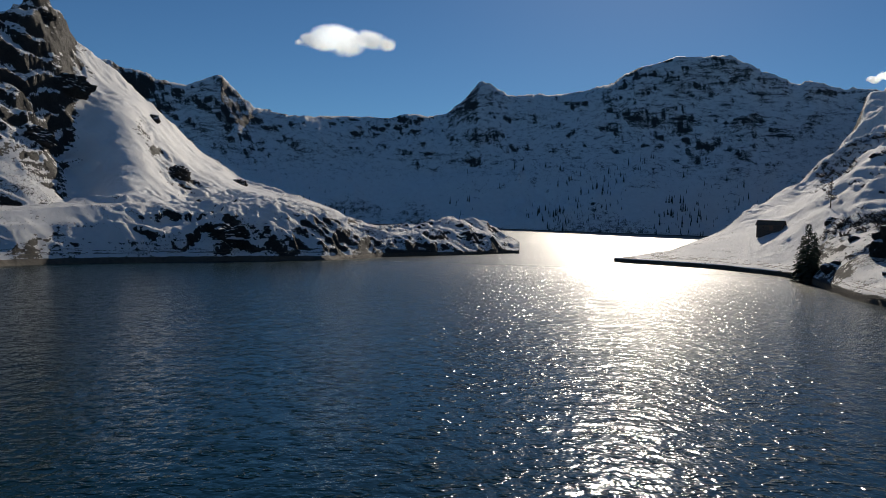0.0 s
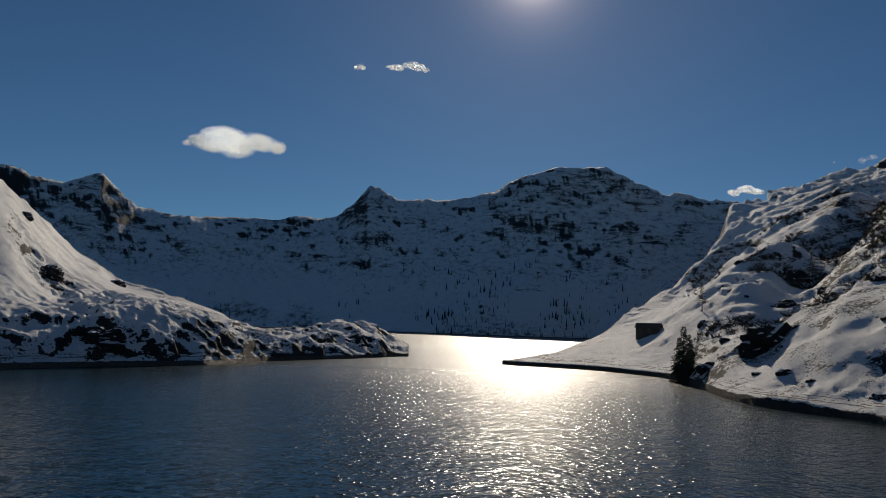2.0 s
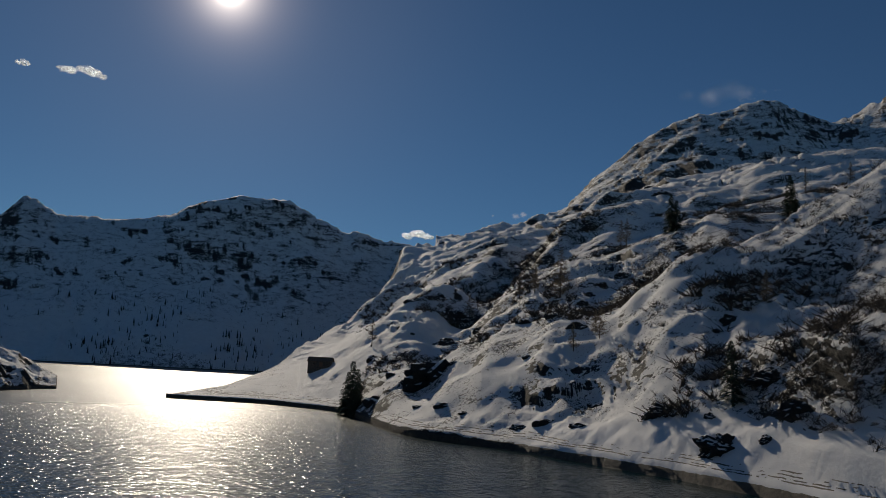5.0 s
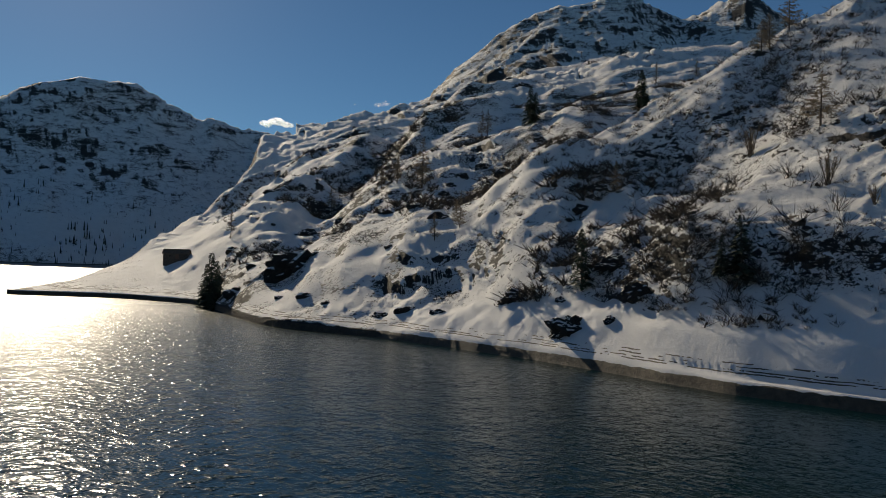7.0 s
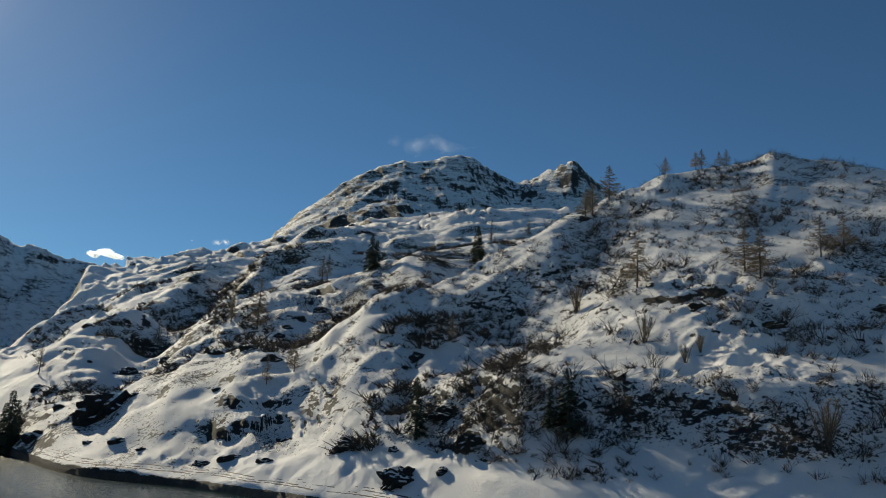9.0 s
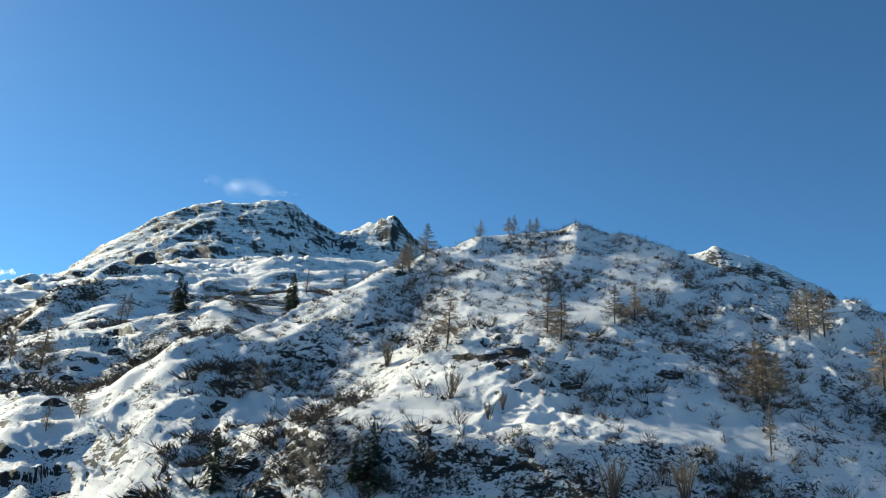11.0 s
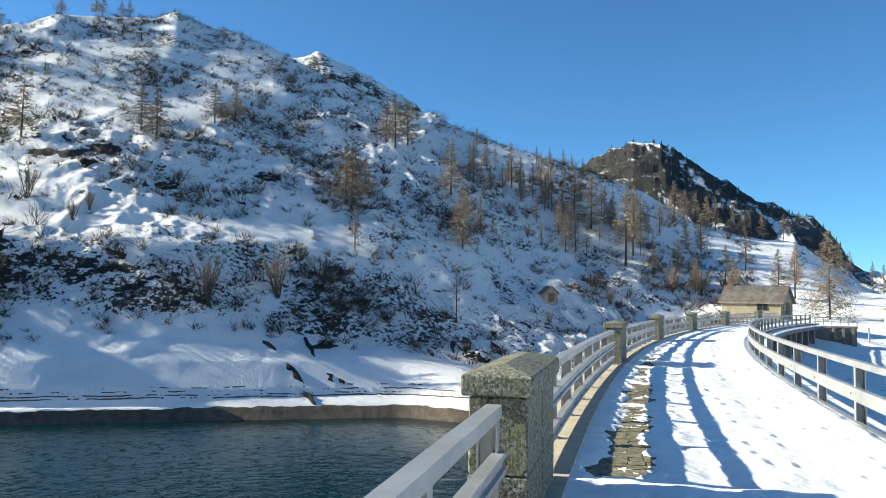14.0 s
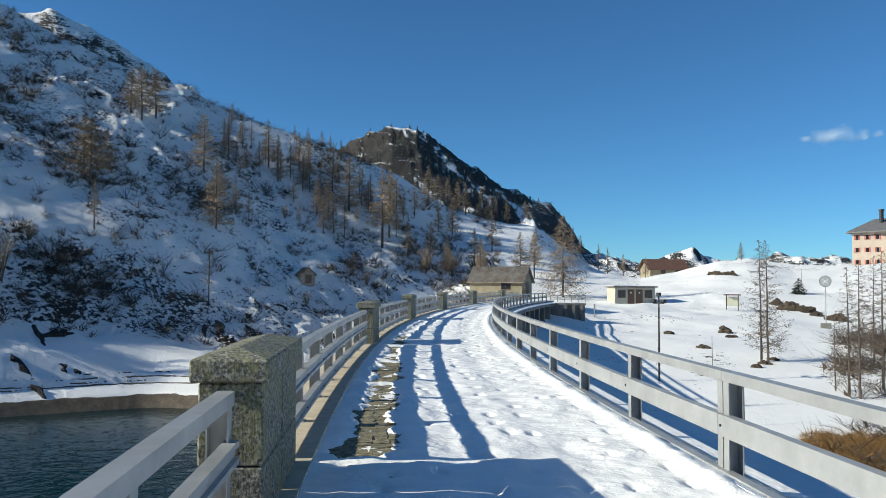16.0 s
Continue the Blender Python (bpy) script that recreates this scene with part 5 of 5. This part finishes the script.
BUSHES = [
    (-85.9, 95.4, 5.6), (-90.7, 98.8, 5.3), (-69.9, 147.6, 5.4), (-74.7, 121.1, 4.4), (-108.6, 145.8, 2.5), (-77.3, 112.8, 2.7), (-92.4, 107.3, 2.3), (-118.7, 144.5, 4.3),
    (-120.5, 146.3, 4.8), (-114.4, 130.5, 2.6), (-78.3, 117.5, 2.8), (-110.2, 116.7, 2.4),
]

CRAGS_BAY = [
    (-38.4, 183.3, 9.8), (-39.2, 243.5, 4.9), (-44.6, 139.9, 2.4), (-51.7, 234.5, 3.4), (-53.0, 219.5, 3.2), (-53.4, 687.6, 7.6), (-54.3, 486.5, 9.0), (-61.1, 118.0, 3.3),
    (-58.1, 109.2, 3.8),
]

CRAGS_LEFT = [
    (10.7, 276.3, 6.5), (12.2, 320.3, 4.2), (6.5, 339.2, 4.6), (19.3, 253.6, 7.9), (17.4, 285.7, 9.0), (-10.8, 276.7, 9.8), (-3.9, 238.4, 5.9), (18.7, 302.7, 3.7),
    (7.2, 202.5, 6.9),
]

CRAGS_HILL = [
    (-89.8, 132.4, 2.6), (-94.9, 108.8, 2.7), (-94.0, 93.4, 1.3), (-104.7, 96.0, 2.4), (-106.3, 101.0, 1.4), (-74.3, 186.8, 1.2), (-116.4, 133.3, 0.9),
    (-78.2, 128.4, 2.2), (-83.1, 124.2, 2.1),
]

def settle(proto, az, r, height, ref, rng, lift=-0.15, squeeze=1.0):
    """A copy of a tree that was built ref metres high, on the ground and turned at random."""
    k = height / ref
    ob = copy_thing(proto, Matrix.Translation(spot(az, r, lift)) @ Matrix.Rotation(rng.uniform(0, math.tau), 4, "Z"))
    ob.scale = (k * squeeze, k * squeeze, k)
    return ob


def drop(proto):
    for o in (*proto.children_recursive, proto):
        bpy.data.objects.remove(o)


rng = random.Random(4)
larches = [build_larch(s, 10.0, sp, st, n, 1.3) for s, sp, st, n in ((1, 2.0, 0.12, 120), (2, 1.7, 0.18, 110), (3, 2.3, 0.10, 130), (4, 1.5, 0.22, 100), (5, 1.9, 0.3, 90))]
round_larches = [build_larch(s, 10.0, sp, st, n, 1.35) for s, sp, st, n in ((6, 2.9, 0.2, 115), (7, 2.6, 0.26, 105))]
for az, r, h in LARCH_RIDGE:
    settle(round_larches[rng.randrange(2)], az, r, h * rng.uniform(0.95, 1.05), 10.0, rng, squeeze=rng.uniform(0.95, 1.25))
for az, r, h in LARCH_SLOPE + LARCH_WOOD + LARCH_BAY:
    settle(larches[rng.randrange(5)], az, r, min(h, 15) * rng.uniform(0.95, 1.05), 10.0, rng, squeeze=rng.uniform(0.85, 1.1))
for k in range(36):
    az = rng.uniform(-127, -108)
    lo = 146 + (az + 108) * 0.3
    settle(larches[rng.randrange(5)], az, rng.uniform(lo, 172), rng.uniform(4.5, 8.5), 10.0, rng)
for k in range(20):
    settle(larches[rng.randrange(5)], rng.uniform(-117, -104), rng.uniform(138, 172), rng.uniform(4, 7.5), 10.0, rng, squeeze=0.85)
near_larches = [build_larch(s, 10.0, sp, st, n, 0.48, twigs=near_twig) for s, sp, st, n in ((12, 2.0, 0.12, 105), (13, 1.7, 0.1, 95))]
barn_larch = build_larch(11, 10.0, 3.0, 0.06, 240, 0.6)
for k, (az, r, h) in enumerate(LARCH_MEADOW):
    settle(barn_larch if k == 0 else near_larches[k % 2], az, r, h, 10.0, rng, squeeze=1.0 if k == 0 else 0.9)
spruces = [build_spruce(21, 9.0, 2.5), build_spruce(22, 9.0, 2.1)]
for k, (az, r, h) in enumerate(SPRUCES + [(-33.05, 201, 8.5), (-32.4, 207, 10.0), (-32.9, 199, 5.0)]):
    settle(spruces[k % 2], az, r, min(1.2 * h, 13), 9.0, rng, squeeze=1.1)
# a low, widened spruce stands in for a green juniper bush
settle(spruces[0], -144.0, 134, 2.6, 9.0, rng, squeeze=2.2)
bushes = [build_bush(k, 4.0) for k in (31, 32, 33)]
for az, r, h in BUSHES:
    settle(bushes[rng.randrange(3)], az, r, h, 4.0, rng)
for proto in larches + round_larches + [barn_larch] + near_larches + spruces + bushes:
    drop(proto)


# low shrubs, too many to count
def shrubs(name, places, sizes, stems, material, label, width=0.03, up=0.8, heath=4):
    """Low shrubs: fans of forked twigs over a dark tuft."""
    g = np.random.default_rng(7)
    n = len(places)
    total = n * stems
    base, size = np.repeat(np.asarray(places), stems, axis=0), np.repeat(sizes, stems)[:, None]
    root = base + np.stack([g.normal(0, 0.16, total), g.normal(0, 0.16, total), np.full(total, -0.1)], -1) * size
    lean = np.repeat(g.normal(0, 0.3, (n, 3)), stems, axis=0)
    way = np.stack([g.normal(0, 0.55, total), g.normal(0, 0.55, total), up * g.uniform(0.25, 1.15, total)], -1) + lean * np.array([1, 1, 0.3])
    tip = root + way * size

    def blade(a, b, w):
        d = b - a
        side = np.cross(d, g.normal(0, 1, (len(d), 3)))
        side = side / (np.linalg.norm(side, axis=1, keepdims=True) + 1e-6) * w
        return np.stack([a - side, a + side, b], 1)

    w = width * (0.5 + size)
    tris = [blade(root, tip, w)]
    for k in range(2):
        fork = root + (tip - root) * g.uniform(0.25, 0.7, (total, 1))
        turn = way * 0.45 + np.stack([g.normal(0, 0.32, total), g.normal(0, 0.32, total), g.uniform(-0.1, 0.35, total)], -1)
        tris.append(blade(fork, fork + turn * size, w * 0.75))
    if heath:
        total = n * heath
        base, size = np.repeat(np.asarray(places), heath, axis=0), np.repeat(sizes, heath)[:, None]
        mid = base + np.stack([g.normal(0, 0.3, total), g.normal(0, 0.3, total), g.uniform(-0.02, 0.1, total)], -1) * size
        tris.append(mid[:, None, :] + g.normal(0, 0.17, (total, 3, 3)) * size[:, None, :])
    ob = triangles(name, np.concatenate(tris), material)
    return tagged(ob, label, "shrubs", kind="stuff")


def scatter(count, az0, az1, r0, r1, seed, keep):
    """Places on the ground in a stretch of the plan, thinned by keep(az, r, x, y)."""
    g = np.random.default_rng(seed)
    az, r = g.uniform(az0, az1, count), np.sqrt(g.uniform(r0**2, r1**2, count))
    x, y = -r * np.sin(np.radians(az)), r * np.cos(np.radians(az))
    ok = g.uniform(0, 1, count) < keep(az, r, x, y)
    x, y = x[ok], y[ok]
    return np.stack([x, y, landform(x, y)], -1)


def hill_shrubs(az, r, x, y):
    sh = band(az, BAY, 1.0)
    cliff = np.exp(-(((r - sh - band(az, CLIFF_MID)) / 7.5) ** 2)) * edge(az, -107, -54, 4)
    clump = np.clip(fractal(x, y, 13, 301, 4, 0.6) * 2.2 + 0.1, 0, 1)
    lone = 0.07
    right = edge(az, -123, -90, 5)
    bench = np.exp(-(((r - sh - band(az, BENCH_MID) + 1) / 6) ** 2)) * edge(az, -96, -56, 4)
    want = (0.62 * cliff * (0.25 + 0.75 * clump) * (1 - 0.4 * edge(az, -123, -92, 6)) + 0.3 * clump + lone + 0.08 * right * clump) * (1 - 0.9 * bench)
    return np.where(r > sh + band(az, CLIFF_MID) - 9, want, 0.0) * np.clip((-62 - az) / 8 + 1, 0.35, 1)


places = scatter(38000, -124, -52, 92, 225, 1, hill_shrubs)
shrubs("shrubs", places, np.random.default_rng(2).uniform(0.5, 1.5, len(places)) ** 1.3, 15, shrub_twig, "low bare brown shrubs poking through the snow on the hillside", 0.02, 0.9, 2)
places = scatter(5200, -124, -62, 94, 222, 21, lambda az, r, x, y: 0.7 * hill_shrubs(az, r, x, y))
shrubs("tall_shrubs", places, np.random.default_rng(22).uniform(1.3, 2.8, len(places)), 15, shrub_twig, "upright bare shrubs with many thin dark stems on the snowy hillside", 0.014, 1.1, 2)
places = scatter(16000, -66, -33, 118, 420, 3, lambda az, r, x, y: np.clip(fractal(x, y, 22, 311, 3) * 3.4 - 0.25, 0, 1) * (r > band(az, BAY, 1.0) + 9))
shrubs("slope_shrubs", places, np.random.default_rng(4).uniform(0.7, 2.4, len(places)), 10, shrub_twig, "low bare shrubs among snow and rock above the bay", 0.045)
places = scatter(600, -152, -146.3, 40, 90, 5, lambda az, r, x, y: 0.8 * np.clip(fractal(x, y, 9, 321, 2) * 2 + 0.5, 0, 1))
shrubs("bank_shrubs", places, np.random.default_rng(6).uniform(0.6, 1.8, len(places)), 18, shrub_twig, "bare brown shrubs on the snowy bank below the dam", 0.012, heath=2)
places = scatter(2600, -151, -144, 33, 52, 8, lambda az, r, x, y: np.clip(1.7 - np.hypot(x - spot(-147.6, 43).x, y - spot(-147.6, 43).y) / 2.6, 0, 1))
shrubs("grass_tussock", places, np.random.default_rng(9).uniform(0.25, 0.6, len(places)), 16, dry_grass, "patch of dry orange grass free of snow below the dam", 0.012, heath=3)


# far woods
def far_trees(name, places, heights, label, ratio=0.2):
    g = np.random.default_rng(12)
    tris = []
    for (x, y, z), h in zip(places, heights):
        for k in range(5):
            f0, f1 = k / 5.5, (k + 1.7) / 5.5
            rad = ratio * h * (1.05 - f0) * g.uniform(0.8, 1.1)
            turn = g.uniform(0, 6.3)
            ring = [(x + rad * g.uniform(0.7, 1.15) * math.cos(turn + j * 1.0472), y + rad * g.uniform(0.7, 1.15) * math.sin(turn + j * 1.0472), z + (f0 + g.uniform(-0.03, 0.05)) * h) for j in range(6)]
            top = (x, y, z + min(f1, 1.0) * h)
            tris += [(ring[j], ring[(j + 1) % 6], top) for j in range(6)]
    return tagged(triangles(name, tris, far_needle), label, "trees", kind="stuff")


def shore_wood(az, r, x, y):
    return np.clip(fractal(x, y, 60, 331, 3) * 2.0 + 0.35, 0, 1) * np.clip((1240 - r) / 150, 0, 1) * np.where(az < -12, 1, 0.35)


places = scatter(2400, -33, 2, 1030, 1240, 13, shore_wood)
far_trees("far_conifers", places, 3.5 + 9 * np.random.default_rng(14).uniform(0, 1, len(places)) ** 2, "small dark conifers scattered over the far snowy lakeside slope", 0.13)
places = scatter(2200, -130, -110, 480, 910, 15, lambda az, r, x, y: np.clip(fractal(x, y, 70, 341, 3) * 2 + 0.6, 0, 1))
far_trees("back_wood", places, np.random.default_rng(16).uniform(2.5, 5.5, len(places)), "dark conifer wood on the mountain behind the hill", 0.2)


# ---- rocks ----
def crag(seed, az, r, h, label, group, material=None, fine=4):
    """A broken outcrop of rock, set into the slope."""
    g = np.random.default_rng(seed)
    p = spot(az, r, -0.25 * h)
    bm = bmesh.new()
    bmesh.ops.create_icosphere(bm, subdivisions=fine, radius=1.0)
    o = g.uniform(0, 50, 3)
    wide = 1.1 + 0.5 * g.random()
    for v in bm.verts:
        c = v.co
        n = noise.fractal(c * 1.3 + Vector(o), 0.7, 2.1, 5)
        s = noise.cell(c * 2.1 + Vector(o))
        c *= 1 + 0.35 * n + 0.18 * s + 0.10 * noise.fractal(c * 5.0 + Vector(o), 0.8, 2.1, 3)
        v.co = Vector((c.x * h * wide, c.y * h * 0.85, c.z * h * 0.85))
    bmesh.ops.rotate(bm, verts=bm.verts, matrix=Matrix.Rotation(radians(az) + g.uniform(-0.4, 0.4), 3, "Z"))
    ob = part("rock_outcrop", bm, material or snowy_rock)
    ob.location = p
    return tagged(ob, label, "rock", group)


g = random.Random(77)
for k in range(64):
    az = g.uniform(-63, -34)
    far = float(band(np.array([az]), BAY, 1.0)[0]) + 7 + 150 * g.random() ** 1.4
    crag(300 + k, az, far, g.uniform(0.5, 1.7), "dark rock standing out of the snow above the bay", "rocks above the bay", None, 3)


def rock_rib(seed, upper, lower, wide):
    """A narrow rib of dark rock that runs slantwise down the snow from one place to another."""
    g = np.random.default_rng(seed)
    a, b = spot(*upper, 0.0), spot(*lower, 0.0)
    along = b - a
    bm = bmesh.new()
    bmesh.ops.create_icosphere(bm, subdivisions=3, radius=1.0)
    o = Vector(g.uniform(0, 50, 3))
    for v in bm.verts:
        c = v.co.copy()
        k = 1 + 0.45 * noise.fractal(c * 1.7 + o, 0.8, 2.1, 4) + 0.2 * noise.cell(c * 2.4 + o)
        v.co = Vector((c.x * 0.5 * along.length, c.y * 0.7 * wide * k * (1.2 + noise.noise(Vector((c.x * 2.6, 9, 0)) + o)) + 0.9 * wide * noise.fractal(Vector((c.x * 1.8, 0, 0)) + o, 0.8, 2.1, 3), c.z * 0.27 * k))
    ob = part("rock_rib", bm, dark_rock)
    ob.matrix_basis = Matrix.Translation((a + b) / 2 - Vector((0, 0, 0.1))) @ along.to_track_quat("X", "Z").to_matrix().to_4x4()
    return tagged(ob, "narrow rib of dark rock slanting through the snow by the shore", "rock", "rocks by the shore")


for k, (upper, lower, wide) in enumerate((
        ((-91.33, 88.7), (-92.7, 86.3), 0.4), ((-92.71, 85.7), (-93.62, 83.8), 0.3), ((-103.82, 101.9), (-105.16, 94.5), 0.75), ((-103.11, 100.1), (-103.39, 96.1), 0.35),
        ((-106.01, 103.4), (-106.86, 99.8), 0.4), ((-92.62, 93.7), (-93.46, 90.5), 0.3), ((-92.84, 92.3), (-95.18, 93.4), 0.3), ((-94.41, 88.1), (-94.71, 87.0), 0.25),
        ((-89.73, 91.9), (-90.83, 90.6), 0.35), ((-95.1, 87.6), (-95.55, 87.0), 0.3), ((-108.13, 112.7), (-108.89, 110.7), 0.5), ((-105.93, 106.7), (-106.39, 105.4), 0.35))):
    rock_rib(400 + k, upper, lower, wide)
for k, (az, r, h) in enumerate(CRAGS_BAY):
    crag(100 + k, az, r, 0.55 * h, "dark broken rock outcrop with snow on its ledges above the bay", "outcrops")
for k, (az, r, h) in enumerate(CRAGS_LEFT):
    if az > 0:
        crag(130 + k, az, r, 0.5 * h, "dark brown crag breaking out of the snow across the lake", "outcrops")
for k, (az, r, h) in enumerate(CRAGS_HILL):
    crag(160 + k, az, r, 0.5 * h, "small grey rock half buried in snow on the hillside", "outcrops")
# the last three stand in for dark roots below the larch pair
BOULDERS = [(-143.5, 117.9, 1.7), (-144.0, 117, 1.3), (-144.6, 115.5, 1.3), (-142.7, 121, 1.2), (-146.2, 108, 1.3), (-145.1, 112, 0.9), (-138.8, 156.8, 1.1), (-139.7, 153, 1.2),
            # those near bearing -139.5 within 100 m stand in for a brown tuft
            (-139.2, 155, 0.8), (-139.5, 87.2, 0.8), (-139.3, 90, 0.6), (-139.8, 84, 0.5), (-137.9, 74.4, 0.55), (-135.8, 84.9, 0.6), (-141.9, 69, 0.6), (-142.4, 71, 0.5), (-141.4, 67, 0.45)]
for k, (az, r, h) in enumerate(BOULDERS):
    crag(190 + k, az, r, 0.8 * h, "brown boulder free of snow on the sunny bank", "boulders", brown_rock)


# ---- clouds ----
def cloud(seed, az, el, far, length, tall, puffs, flakes, label, size=4.0):
    """A cloud of many small flakes of vapour, dense in its puffs and thin towards its rim."""
    g = np.random.default_rng(seed)
    side, ahead = np.array(heading(az - 90)), np.array(heading(az))
    f = g.uniform(-1, 1, puffs)
    mids = side * (f * length / 2)[:, None] + ahead * (g.uniform(-0.3, 0.3, puffs) * tall)[:, None]
    mids[:, 2] += g.uniform(-0.12, 0.3, puffs) * tall * (1 - f * f)
    rad = tall * (0.22 + 0.5 * (1 - f * f)) * g.uniform(0.35, 0.75, puffs)
    k = g.choice(puffs, flakes, p=rad**2 / (rad**2).sum())
    off = g.normal(0, 1, (flakes, 3))
    off = off / np.linalg.norm(off, axis=1, keepdims=True) * (g.uniform(0, 1, (flakes, 1)) ** 0.6)
    c = mids[k] + off * rad[k][:, None] * np.array([1.25, 1.25, 0.8])
    tri = c[:, None, :] + g.normal(0, size * 0.6, (flakes, 3, 3))
    ob = triangles("cloud", tri, cloud_vapour)
    ob.location = Vector(EYE) + heading(az, el) * far
    return tagged(ob, label, "cloud", kind="stuff")


cloud(1, -0.55, 12.0, 3200, 370, 120, 26, 70000, "small white fair-weather cloud in the blue sky", 1.9)
cloud(2, -12.9, 18.2, 3200, 200, 40, 14, 15000, "thin white wisp of cloud in the blue sky", 1.3)
cloud(3, -9.2, 18.0, 3200, 44, 28, 4, 2600, "tiny white puff of cloud in the blue sky", 1.3)
cloud(4, -36.8, 9.6, 3000, 110, 46, 8, 9000, "small white cloud behind the saddle", 1.9)
cloud(5, -146.6, 9.7, 3200, 250, 80, 14, 4200, "faint white cloud over the lodge", 1.5)

cloud(6, -58.6, 19.6, 1480, 170, 40, 12, 6000, "thin plume of snow blown off the summit", 0.3)
cloud(7, -46.0, 11.4, 1300, 170, 20, 9, 3600, "thin plume of snow blown over the ridge", 0.36)

# ---- paving stones in the bare wheel track ----
g = random.Random(40)
stones = []
for k in range(10):
    bm = bmesh.new()
    w, d = 0.07 + 0.012 * k, 0.075 + 0.015 * (k * 7 % 4)
    corners = [(-w, -d), (0, -d), (w, -d), (w, d), (0, d), (-w, d)]
    low = [bm.verts.new((x + g.uniform(-0.018, 0.018), y + g.uniform(-0.016, 0.016), -0.05)) for x, y in corners]
    top = [bm.verts.new((v.co.x * 0.93, v.co.y * 0.93, g.uniform(-0.006, 0.004))) for v in low]
    bm.faces.new(top)
    for j in range(6):
        bm.faces.new((low[j], low[(j + 1) % 6], top[(j + 1) % 6], top[j]))
    me = bpy.data.meshes.new("paving_stone")
    bm.to_mesh(me)
    bm.free()
    me.materials.append(paving)
    stones.append((me, w, d))
for lane in (-0.42, -0.25, -0.08, 0.09, 0.26, 0.42):
    at = 6.6 + g.uniform(0, 0.15)
    while at < (26 if abs(lane) < 0.3 else 18):
        me, w, d = stones[g.randrange(10)]
        at += w
        ob = new("paving_stone", me)
        ob.parent = dam
        ob.matrix_basis = dam_pose(at, lane - 0.03 + g.uniform(-0.015, 0.015), -0.032 + g.uniform(-0.006, 0.006)) @ Matrix.Rotation(g.uniform(-0.1, 0.1) + (math.pi if g.random() < 0.5 else 0), 4, "Z")
        at += w + 0.012
